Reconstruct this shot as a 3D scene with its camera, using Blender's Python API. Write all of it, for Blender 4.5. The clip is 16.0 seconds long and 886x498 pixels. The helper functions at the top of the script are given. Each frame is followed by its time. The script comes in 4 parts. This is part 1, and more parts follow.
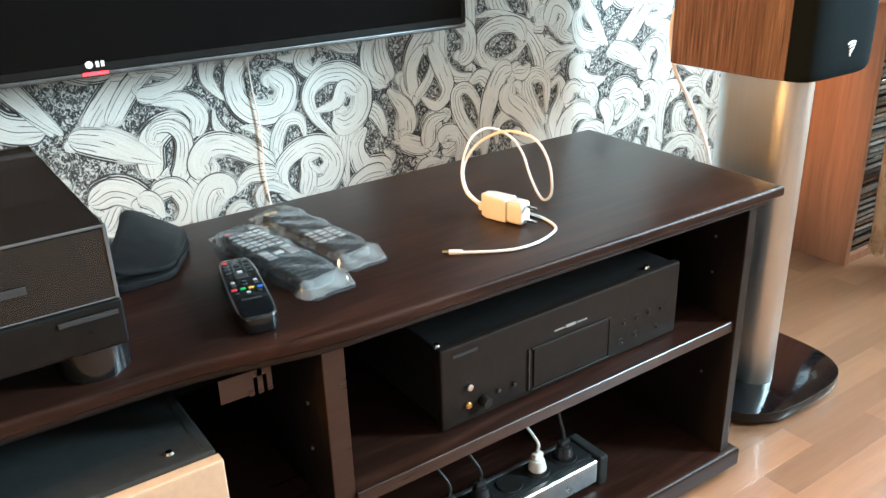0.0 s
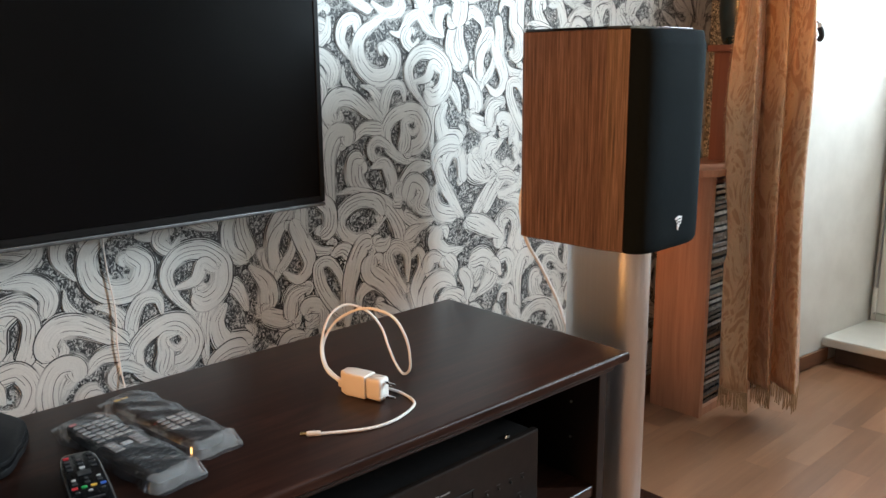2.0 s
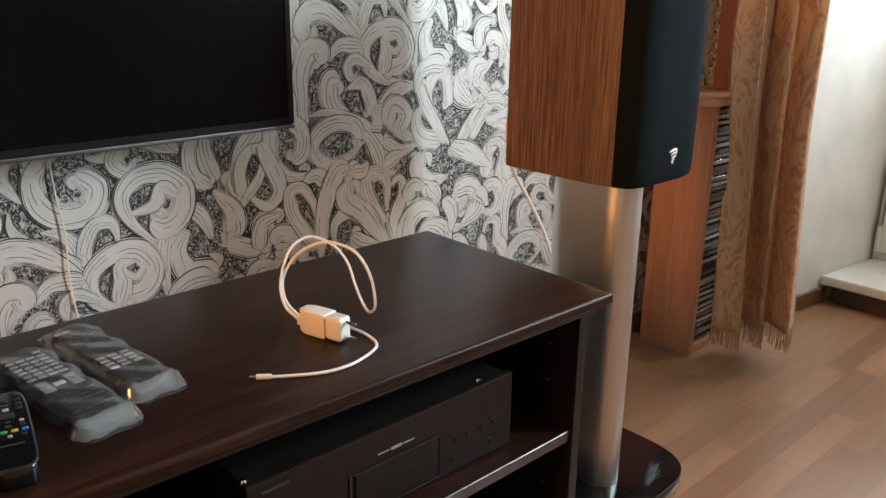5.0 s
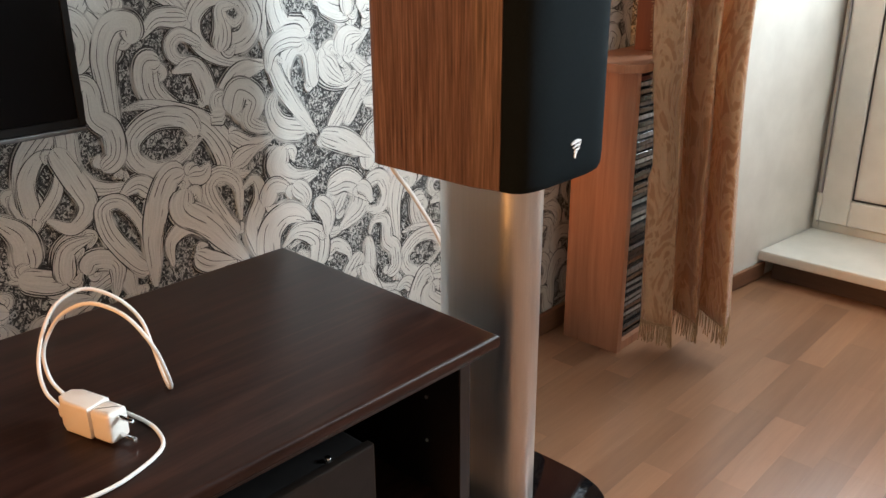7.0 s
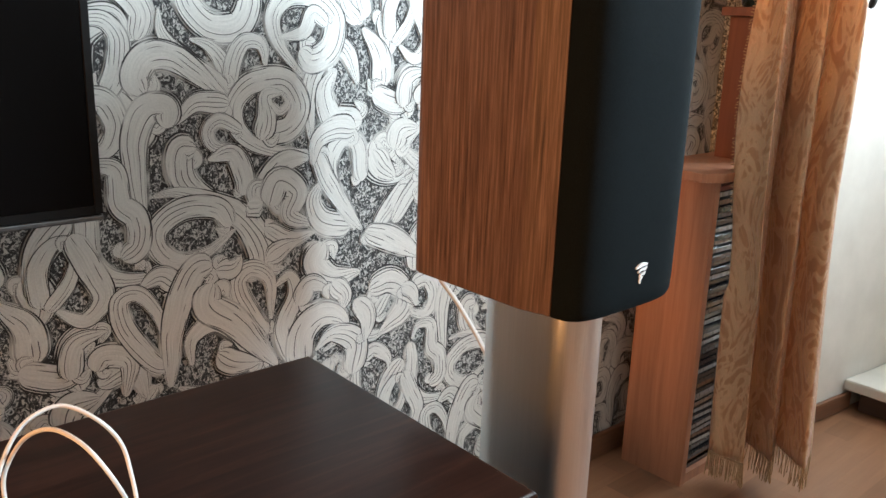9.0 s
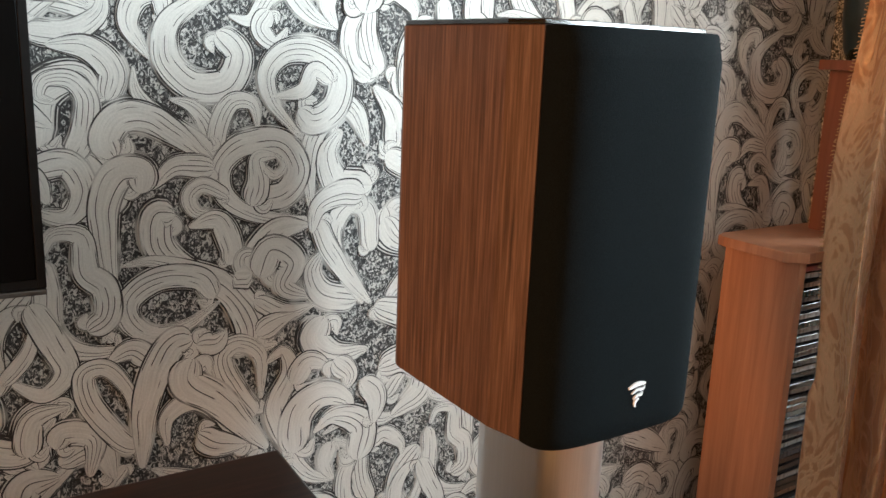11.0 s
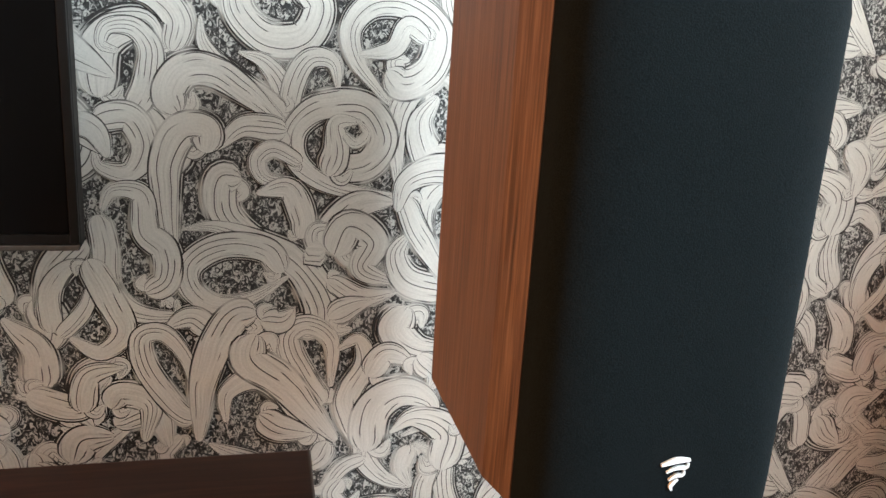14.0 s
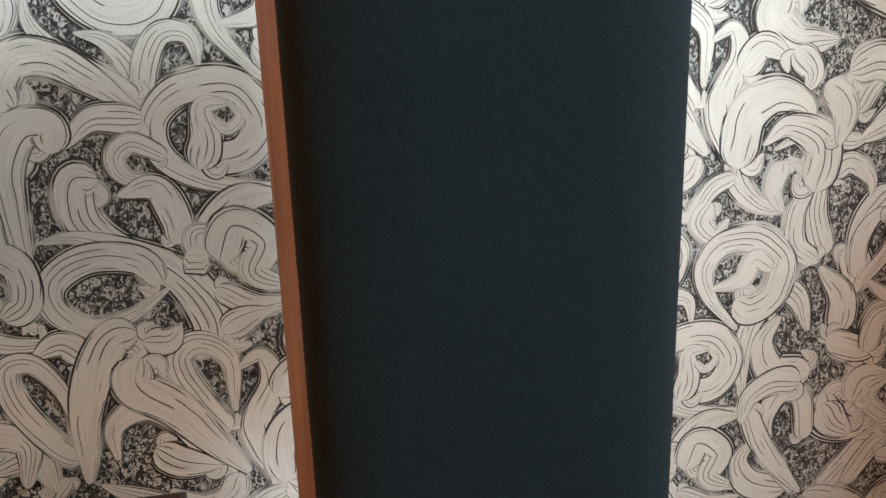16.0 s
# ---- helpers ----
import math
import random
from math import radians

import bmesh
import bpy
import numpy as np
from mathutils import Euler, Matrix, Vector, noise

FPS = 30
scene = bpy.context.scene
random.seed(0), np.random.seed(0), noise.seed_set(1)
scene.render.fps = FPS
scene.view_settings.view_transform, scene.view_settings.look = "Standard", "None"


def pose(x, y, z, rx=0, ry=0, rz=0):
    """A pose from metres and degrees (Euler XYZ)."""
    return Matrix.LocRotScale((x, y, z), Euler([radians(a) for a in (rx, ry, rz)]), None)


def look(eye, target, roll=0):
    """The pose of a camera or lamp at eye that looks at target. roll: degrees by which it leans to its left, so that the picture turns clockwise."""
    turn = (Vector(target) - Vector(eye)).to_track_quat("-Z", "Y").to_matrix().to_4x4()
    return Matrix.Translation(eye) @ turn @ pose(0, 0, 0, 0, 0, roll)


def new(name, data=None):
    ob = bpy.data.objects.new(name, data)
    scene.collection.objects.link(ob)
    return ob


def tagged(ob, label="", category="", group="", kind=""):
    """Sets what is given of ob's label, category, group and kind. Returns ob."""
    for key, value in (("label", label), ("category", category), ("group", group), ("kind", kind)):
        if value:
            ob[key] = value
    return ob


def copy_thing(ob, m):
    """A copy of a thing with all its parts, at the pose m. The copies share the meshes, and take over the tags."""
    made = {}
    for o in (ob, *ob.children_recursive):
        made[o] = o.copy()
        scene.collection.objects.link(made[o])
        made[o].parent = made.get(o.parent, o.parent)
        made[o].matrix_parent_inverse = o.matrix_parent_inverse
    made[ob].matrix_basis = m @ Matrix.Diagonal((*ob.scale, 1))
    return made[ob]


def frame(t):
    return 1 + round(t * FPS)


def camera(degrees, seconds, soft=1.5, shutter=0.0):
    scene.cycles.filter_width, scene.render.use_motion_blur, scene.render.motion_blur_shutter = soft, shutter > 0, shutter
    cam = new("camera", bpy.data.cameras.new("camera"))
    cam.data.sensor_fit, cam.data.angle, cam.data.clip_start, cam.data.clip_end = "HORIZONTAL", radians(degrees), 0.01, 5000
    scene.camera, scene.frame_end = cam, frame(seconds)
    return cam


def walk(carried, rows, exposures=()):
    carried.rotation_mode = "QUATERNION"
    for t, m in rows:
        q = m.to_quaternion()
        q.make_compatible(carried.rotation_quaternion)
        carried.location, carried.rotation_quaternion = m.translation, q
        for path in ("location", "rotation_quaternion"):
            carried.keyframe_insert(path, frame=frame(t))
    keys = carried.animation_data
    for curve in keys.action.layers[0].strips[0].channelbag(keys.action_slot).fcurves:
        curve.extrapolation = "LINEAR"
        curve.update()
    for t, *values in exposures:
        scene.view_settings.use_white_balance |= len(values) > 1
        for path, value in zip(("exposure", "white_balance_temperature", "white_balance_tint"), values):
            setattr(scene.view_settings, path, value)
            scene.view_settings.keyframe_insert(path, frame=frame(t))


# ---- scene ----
cam = camera(55.9, 16.0)
PATH = [
    (0, (0.016, 0.063, 0.916), (1.061, 1.578, 0.134), -1.7),
    (0.5, (0.016, 0.051, 0.929), (1.172, 1.548, 0.279), -1.6),
    (1, (0.023, 0.041, 0.938), (1.278, 1.493, 0.377), -1.3),
    (1.5, (0.026, 0.039, 0.947), (1.344, 1.46, 0.452), -0.7),
    (2, (0.027, 0.038, 0.95), (1.375, 1.449, 0.514), -0.5),
    (2.5, (0.029, 0.037, 0.949), (1.395, 1.44, 0.542), -0.5),
    (3, (0.034, 0.038, 0.945), (1.405, 1.433, 0.528), -0.4),
    (3.5, (0.034, 0.038, 0.941), (1.403, 1.423, 0.486), 0.1),
    (3.7, (0.036, 0.036, 0.941), (1.402, 1.416, 0.46), 0.3),
    (5.8, (0.222, 0.12, 0.939), (1.513, 1.49, 0.266), 1.2),
    (6, (0.252, 0.131, 0.933), (1.558, 1.48, 0.244), 1.2),
    (6.5, (0.33, 0.136, 0.94), (1.689, 1.426, 0.242), 0.7),
    (7, (0.412, 0.197, 0.937), (1.787, 1.464, 0.228), -0.4),
    (7.5, (0.488, 0.249, 0.923), (1.851, 1.523, 0.204), -0.2),
    (8, (0.529, 0.28, 0.936), (1.872, 1.626, 0.316), 1.2),
    (8.5, (0.534, 0.273, 0.934), (1.861, 1.667, 0.391), 2.1),
    (8.7, (0.516, 0.266, 0.937), (1.836, 1.671, 0.405), 2.1),
    (10.8, (0.749, 0.275, 0.956), (1.823, 1.89, 0.468), 2.0),
    (11, (0.755, 0.275, 0.974), (1.808, 1.913, 0.518), 2.3),
    (11.5, (0.764, 0.268, 1.015), (1.761, 1.961, 0.642), 3.7),
    (12, (0.826, 0.274, 1.005), (1.748, 2.013, 0.652), 3.1),
    (12.5, (0.888, 0.262, 0.985), (1.685, 2.049, 0.573), 2.0),
    (13, (0.953, 0.278, 0.975), (1.611, 2.103, 0.49), 2.8),
    (13.5, (1.003, 0.305, 0.962), (1.551, 2.156, 0.44), 3.1),
    (14, (1.018, 0.338, 0.959), (1.488, 2.207, 0.424), 3.5),
    (14.5, (1.09, 0.367, 0.948), (1.491, 2.265, 0.461), 3.7),
    (15, (1.135, 0.396, 0.977), (1.559, 2.286, 0.477), 3.3),
    (15.5, (1.177, 0.405, 0.946), (1.585, 2.294, 0.428), 0.5),
    (16, (1.197, 0.440, 0.916), (1.557, 2.330, 0.372), -1.9),
]
walk(cam, [(t, look(eye, target, roll)) for t, eye, target, roll in PATH],
     exposures=[(0, 1.38, 5350, -9), (0.5, 1.02, 5400, -6), (1.0, 0.66, 5450, -1), (1.5, 0.40, 5750, 2), (2.2, 0.20, 5850, 3), (3.7, 0.17, 5950, 4), (5.8, 0.22, 6250, 6), (8.5, 0.42, 5920, 4), (11.0, 0.30, 6200, 5), (11.6, 0.20, 6400, 6), (12.5, 0.30, 6400, 6), (14.5, 0.74, 6150, 5), (15.5, 0.72, 6150, 5), (16, 0.66, 6150, 5)])

# ---- world, sun and large lights ----
world = bpy.data.worlds.new("sky")
scene.world = world
world.use_nodes = True
wn = world.node_tree.nodes
sky = wn.new("ShaderNodeTexSky")
sky.sky_type, sky.sun_disc, sky.sun_elevation, sky.sun_rotation = "NISHITA", False, radians(40), radians(100)
world.node_tree.links.new(sky.outputs[0], wn["Background"].inputs[0])
wn["Background"].inputs[1].default_value = 0.12


def area_lamp(name, place, aim, sx, sy, watts, colour):
    data = bpy.data.lights.new(name, "AREA")
    data.shape, data.size, data.size_y, data.energy, data.color = "RECTANGLE", sx, sy, watts, colour
    ob = new(name, data)
    ob.matrix_world = look(place, aim)
    return ob


area_lamp("window_daylight", (2.78, -0.74, 1.55), (0.0, -0.74, 1.2), 0.55, 1.1, 92, (0.84, 0.93, 1.0))
area_lamp("door_daylight", (2.957, 0.64, 1.505), (0.0, 0.64, 1.505), 0.50, 1.08, 23, (0.88, 0.95, 1.0))
glow = area_lamp("curtained_window_glow", (-1.56, 0.72, 1.34), (1.2, 0.88, 0.55), 0.4, 1.1, 14, (1.0, 0.40, 0.10))
glow.data.spread = radians(95)

# ---- materials ----


def material(name, rough=0.5, metal=0.0, colour=(0.5, 0.5, 0.5), coat=0.0, spec=0.5):
    m = bpy.data.materials.new(name)
    m.use_nodes = True
    b = m.node_tree.nodes["Principled BSDF"]
    b.inputs["Base Color"].default_value = (*colour, 1)
    b.inputs["Roughness"].default_value = rough
    b.inputs["Metallic"].default_value = metal
    b.inputs["Coat Weight"].default_value = coat
    b.inputs["Coat Roughness"].default_value = 0.08
    b.inputs["Specular IOR Level"].default_value = spec
    return m


def coords(m, stretch=(1, 1, 1), kind="Object", spin=0.0):
    n, l = m.node_tree.nodes, m.node_tree.links
    mp = n.new("ShaderNodeMapping")
    mp.inputs["Scale"].default_value = stretch
    mp.inputs["Rotation"].default_value = (0, 0, spin)
    if kind == "Position":
        l.new(n.new("ShaderNodeNewGeometry").outputs["Position"], mp.inputs[0])
    else:
        l.new(n.new("ShaderNodeTexCoord").outputs[kind], mp.inputs[0])
    return mp.outputs[0]


def noise_of(m, vec, scale, detail=3.0, rough=0.55, distort=0.0):
    t = m.node_tree.nodes.new("ShaderNodeTexNoise")
    t.inputs["Scale"].default_value, t.inputs["Detail"].default_value = scale, detail
    t.inputs["Roughness"].default_value, t.inputs["Distortion"].default_value = rough, distort
    m.node_tree.links.new(vec, t.inputs["Vector"])
    return t.outputs[0]


def ramp(m, fac, *stops):
    r = m.node_tree.nodes.new("ShaderNodeValToRGB")
    while len(r.color_ramp.elements) < len(stops):
        r.color_ramp.elements.new(0.5)
    for e, (at, c) in zip(r.color_ramp.elements, stops):
        e.position, e.color = at, (*c, 1) if not isinstance(c, (int, float)) else (c, c, c, 1)
    m.node_tree.links.new(fac, r.inputs[0])
    return r.outputs[0]


def mixed(m, fac, a, b, mode="MIX"):
    x = m.node_tree.nodes.new("ShaderNodeMix")
    x.data_type, x.blend_type = "RGBA", mode
    for sock, v in ((x.inputs["Factor"], fac), (x.inputs["A"], a), (x.inputs["B"], b)):
        if isinstance(v, (int, float)):
            sock.default_value = v if sock == x.inputs["Factor"] else (v, v, v, 1)
        elif isinstance(v, tuple):
            sock.default_value = (*v, 1)
        else:
            m.node_tree.links.new(v, sock)
    return [o for o in x.outputs if o.type == "RGBA"][0]


def calc(m, op, a, b=0.0):
    x = m.node_tree.nodes.new("ShaderNodeMath")
    x.operation = op
    for sock, v in zip(x.inputs, (a, b)):
        if isinstance(v, (int, float)):
            sock.default_value = v
        else:
            m.node_tree.links.new(v, sock)
    return x.outputs[0]


def into(m, sock, value):
    m.node_tree.links.new(value, m.node_tree.nodes["Principled BSDF"].inputs[sock])


def bumped(m, height, strength=0.2, depth=0.001):
    b = m.node_tree.nodes.new("ShaderNodeBump")
    b.inputs["Strength"].default_value, b.inputs["Distance"].default_value = strength, depth
    m.node_tree.links.new(height, b.inputs["Height"])
    m.node_tree.links.new(b.outputs[0], m.node_tree.nodes["Principled BSDF"].inputs["Normal"])


def grained(name, stretch, stops, scale=6.0, rough=0.35, coat=0.0, bump=0.1, vary=0.0, kind="Position", distort=0.4, wear=1.0):
    """Wood: streaks along the short direction of stretch, and a broad drift of tone."""
    m = material(name, rough, coat=coat)
    v = coords(m, stretch, kind)
    fine = noise_of(m, v, scale, 5, 0.65, distort)
    col = ramp(m, fine, *stops)
    broad = ramp(m, noise_of(m, coords(m, tuple(s * 0.25 for s in stretch), kind), scale * 0.6, 2), (0.3, 0.78), (0.7, 1.0))
    col = mixed(m, 1.0, col, broad, "MULTIPLY")
    if vary:
        info = m.node_tree.nodes.new("ShaderNodeObjectInfo")
        col = mixed(m, 1.0, col, ramp(m, info.outputs["Random"], (0.0, 1.0 - vary), (1.0, 1.0)), "MULTIPLY")
    into(m, "Base Color", col)
    into(m, "Roughness", ramp(m, fine, (0.3, rough * (1 - 0.15 * wear)), (0.75, rough * (1 + 0.2 * wear))))
    bumped(m, fine, bump, 0.0006)
    return m


def plain(name, a, b, scale=30.0, rough=0.5, metal=0.0, bump=0.1, coat=0.0, kind="Position"):
    """A near-even surface with slight mottling and fine relief."""
    m = material(name, rough, metal, coat=coat)
    v = coords(m, kind=kind)
    into(m, "Base Color", ramp(m, noise_of(m, v, scale, 4), (0.3, a), (0.7, b)))
    into(m, "Roughness", ramp(m, noise_of(m, v, scale * 0.3, 3), (0.3, rough * 0.85), (0.7, min(1, rough * 1.15))))
    bumped(m, noise_of(m, v, scale * 8, 2), bump, 0.0004)
    return m


WENGE = grained("dark_wenge_foil", (2.2, 30, 30), ((0.28, (0.0125, 0.0052, 0.0034)), (0.5, (0.026, 0.0108, 0.0072)), (0.72, (0.050, 0.021, 0.0135))), 2.2, 0.33, 0.0, 0.0, wear=0.25, distort=0.8)
WENGE.node_tree.nodes["Principled BSDF"].inputs["Specular IOR Level"].default_value = 0.16
WENGE_EDGE = grained("wenge_edge_band", (2.2, 30, 30), ((0.25, (0.022, 0.0105, 0.0075)), (0.6, (0.040, 0.019, 0.013)), (0.85, (0.062, 0.031, 0.021))), 3.0, 0.3, 0.1, 0.04)
DARK_INSIDE = plain("cabinet_back_board", (0.008, 0.007, 0.007), (0.014, 0.011, 0.010), 20, 0.6)
VENEER = grained("walnut_veneer", (190, 130, 4.5), ((0.30, (0.055, 0.030, 0.022)), (0.5, (0.138, 0.078, 0.056)), (0.70, (0.230, 0.143, 0.108))), 2.2, 0.5, 0.0, 0.2, distort=0.12)
VENEER.node_tree.nodes["Principled BSDF"].inputs["Specular IOR Level"].default_value = 0.3
GLOSS_BLACK = plain("gloss_black", (0.006, 0.006, 0.007), (0.009, 0.009, 0.010), 20, 0.12, 0, 0.0, 0.6)
SATIN_BLACK = plain("satin_black", (0.010, 0.010, 0.011), (0.017, 0.017, 0.018), 60, 0.45)
BLACK_METAL = plain("black_painted_metal", (0.010, 0.0085, 0.008), (0.015, 0.013, 0.012), 90, 0.42)
DECK_BLACK = plain("black_deck_finish", (0.005, 0.005, 0.005), (0.008, 0.008, 0.008), 60, 0.3)
DECK_BLACK.node_tree.nodes["Principled BSDF"].inputs["Specular IOR Level"].default_value = 0.25
BEZEL = plain("dark_bezel", (0.005, 0.005, 0.005), (0.008, 0.008, 0.008), 90, 0.5)
BEZEL.node_tree.nodes["Principled BSDF"].inputs["Specular IOR Level"].default_value = 0.15
AMP_LID = plain("black_steel_grey_sheen", (0.030, 0.032, 0.032), (0.042, 0.044, 0.044), 90, 0.34, 0.3)
WENGE_SHADED = grained("wenge_shaded_foil", (30, 30, 2.2), ((0.25, (0.005, 0.0032, 0.003)), (0.6, (0.008, 0.0048, 0.0042)), (0.85, (0.013, 0.008, 0.006))), 3.0, 0.45, 0.0, 0.05)
RUBBER = plain("black_rubber", (0.012, 0.012, 0.012), (0.02, 0.02, 0.02), 60, 0.7)
WHITE_PVC = plain("white_pvc", (0.66, 0.64, 0.58), (0.74, 0.72, 0.66), 14, 0.35, 0, 0.03)
PLASTER = plain("painted_plaster", (0.68, 0.66, 0.61), (0.78, 0.76, 0.71), 9, 0.8, 0, 0.25)
ROOM_PAINT = plain("warm_wall_paint", (0.42, 0.32, 0.235), (0.48, 0.37, 0.275), 6, 0.8, 0, 0.2)
CEILING = plain("ceiling_paint", (0.40, 0.39, 0.37), (0.45, 0.44, 0.42), 6, 0.85)
SILVER = plain("satin_silver", (0.55, 0.55, 0.55), (0.66, 0.66, 0.66), 80, 0.32, 1.0, 0.02)
CHROME = material("chrome", 0.12, 1.0, (0.8, 0.8, 0.8))
GOLD = material("brass", 0.25, 1.0, (0.78, 0.55, 0.25))
CHAMPAGNE = plain("champagne_aluminium", (0.72, 0.50, 0.33), (0.80, 0.57, 0.38), 120, 0.38, 0.35, 0.03)
WHITE_PLASTIC = plain("white_plastic", (0.82, 0.77, 0.70), (0.86, 0.81, 0.74), 20, 0.3, 0, 0.02)
CABLE_WHITE = plain("white_cable_sheath", (0.76, 0.73, 0.69), (0.84, 0.81, 0.77), 60, 0.42)
BEECH = grained("beech_laminate", (40, 40, 2.0), ((0.3, (0.36, 0.155, 0.082)), (0.55, (0.46, 0.21, 0.115)), (0.8, (0.53, 0.26, 0.148))), 2.0, 0.42, 0.0, 0.05)
FLOOR_WOOD = grained("oak_laminate", (2.0, 26, 26), ((0.2, (0.300, 0.145, 0.076)), (0.55, (0.358, 0.180, 0.096)), (0.85, (0.415, 0.218, 0.123))), 2.4, 0.30, 0.1, 0.0, vary=0.34, wear=0.0, distort=0.1)
RED_BROWN = grained("upper_panel_red_brown", (40, 40, 2.0), ((0.3, (0.17, 0.060, 0.036)), (0.55, (0.22, 0.082, 0.050)), (0.8, (0.27, 0.105, 0.066))), 2.0, 0.42, 0.0, 0.05)
RISER = grained("shaded_riser_board", (30, 3, 30), ((0.3, (0.05, 0.028, 0.019)), (0.7, (0.085, 0.05, 0.034))), 3.0, 0.5)
SKIRTING = grained("brown_skirting", (3, 30, 30), ((0.3, (0.15, 0.068, 0.036)), (0.7, (0.24, 0.115, 0.062))), 3.0, 0.4)
GLASS_BLACK = material("black_glass", 0.06, 0.0, (0.004, 0.004, 0.005), 0.25, spec=0.4)
TRIM_METAL = plain("dull_grey_metal", (0.12, 0.12, 0.12), (0.17, 0.17, 0.17), 80, 0.45, 1.0, 0.02)
PLAYER_FRONT = plain("black_front_warm_reflection", (0.012, 0.0078, 0.0058), (0.016, 0.0108, 0.0080), 90, 0.48, 0.0, 0.02)
PLAYER_FRONT.node_tree.nodes["Principled BSDF"].inputs["Specular IOR Level"].default_value = 0.2
WHITE_INK = material("white_print", 0.4, 0.0, (0.85, 0.85, 0.85))
GREY_INK = material("grey_print", 0.4, 0.0, (0.32, 0.30, 0.29))
RED_INK = material("red_print", 0.4, 0.0, (0.62, 0.03, 0.04))
AMBER_INK = material("amber_print", 0.4, 0.0, (0.75, 0.42, 0.05))
GREEN_INK = material("green_print", 0.4, 0.0, (0.05, 0.42, 0.10))
BLUE_INK = material("blue_print", 0.4, 0.0, (0.06, 0.16, 0.62))
BUTTON_GREY = material("grey_rubber_button", 0.55, 0.0, (0.42, 0.40, 0.39))
BUTTON_DARK = material("dark_rubber_button", 0.5, 0.0, (0.03, 0.03, 0.032))

# grille cloth: fine weave over a dark teal-black
CLOTH = material("grille_cloth", 0.9, spec=0.06)
cv = coords(CLOTH, kind="Position")
weave = noise_of(CLOTH, cv, 900, 2)
into(CLOTH, "Base Color", ramp(CLOTH, weave, (0.3, (0.0033, 0.0046, 0.0052)), (0.7, (0.0082, 0.0112, 0.0124))))
CLOTH.node_tree.nodes["Principled BSDF"].inputs["Sheen Weight"].default_value = 0.015
CLOTH.node_tree.nodes["Principled BSDF"].inputs["Sheen Roughness"].default_value = 0.4
CLOTH.node_tree.nodes["Principled BSDF"].inputs["Sheen Tint"].default_value = (0.5, 0.62, 0.66, 1)
bumped(CLOTH, weave, 0.5, 0.0005)

# brushed aluminium of the column
COLUMN = material("brushed_aluminium", 0.34, 1.0)
bv = noise_of(COLUMN, coords(COLUMN, (900, 900, 4), "Position"), 1.0, 2)
into(COLUMN, "Base Color", ramp(COLUMN, bv, (0.3, (0.70, 0.71, 0.72)), (0.7, (0.76, 0.77, 0.78))))
into(COLUMN, "Roughness", ramp(COLUMN, bv, (0.3, 0.33), (0.7, 0.38)))

# screen: dark glass
SCREEN = plain("screen_glass", (0.003, 0.003, 0.003), (0.004, 0.004, 0.0045), 3, 0.22, 0, 0.0, 0.0)
SCREEN.node_tree.nodes["Principled BSDF"].inputs["Specular IOR Level"].default_value = 0.06
STANDBY = material("standby_light", 0.4, 0.0, (0.8, 0.05, 0.05))
STANDBY.node_tree.nodes["Principled BSDF"].inputs["Emission Color"].default_value = (1, 0.02, 0.04, 1)
STANDBY.node_tree.nodes["Principled BSDF"].inputs["Emission Strength"].default_value = 1.6

# curtain satin with a woven swirl
SATIN = material("gold_jacquard_satin", 0.5, 0.1)
sv = coords(SATIN, (1, 1, 0.45), "Position")
swirl = noise_of(SATIN, sv, 15, 2.0, 0.5, 3.2)
lines = ramp(SATIN, swirl, (0.40, 0.0), (0.49, 1.0), (0.53, 1.0), (0.62, 0.0))
thread = noise_of(SATIN, coords(SATIN, (600, 600, 90), "Position"), 1.0, 2)
base = mixed(SATIN, lines, (0.61, 0.325, 0.165), (0.86, 0.58, 0.34))
into(SATIN, "Base Color", mixed(SATIN, 1.0, base, ramp(SATIN, thread, (0.3, 0.86), (0.65, 1.0)), "MULTIPLY"))
into(SATIN, "Roughness", ramp(SATIN, lines, (0.0, 0.46), (1.0, 0.24)))
SATIN.node_tree.nodes["Principled BSDF"].inputs["Sheen Weight"].default_value = 0.25
bumped(SATIN, lines, 0.6, 0.002)
through_cloth, both = SATIN.node_tree.nodes.new("ShaderNodeBsdfTranslucent"), SATIN.node_tree.nodes.new("ShaderNodeMixShader")
SATIN.node_tree.links.new(base, through_cloth.inputs["Color"])
both.inputs[0].default_value = 0.27
SATIN.node_tree.links.new(SATIN.node_tree.nodes["Principled BSDF"].outputs[0], both.inputs[1])
SATIN.node_tree.links.new(through_cloth.outputs[0], both.inputs[2])
SATIN.node_tree.links.new(both.outputs[0], SATIN.node_tree.nodes["Material Output"].inputs[0])
FRINGE = plain("gold_fringe", (0.34, 0.20, 0.10), (0.52, 0.36, 0.2), 200, 0.6)

# clear wrinkled wrap
WRAP = bpy.data.materials.new("clear_wrap")
WRAP.use_nodes = True
wt = WRAP.node_tree
clear, gloss, blend = wt.nodes.new("ShaderNodeBsdfTransparent"), wt.nodes.new("ShaderNodeBsdfGlossy"), wt.nodes.new("ShaderNodeMixShader")
gloss.inputs["Roughness"].default_value = 0.14
gloss.inputs["Color"].default_value = (0.9, 0.92, 0.95, 1)
clear.inputs["Color"].default_value = (0.97, 0.975, 0.98, 1)
wb = wt.nodes.new("ShaderNodeBump")
wb.inputs["Strength"].default_value, wb.inputs["Distance"].default_value = 0.5, 0.003
wt.links.new(noise_of(WRAP, coords(WRAP, (1, 0.35, 1)), 38, 2, 0.5, 0.8), wb.inputs["Height"])
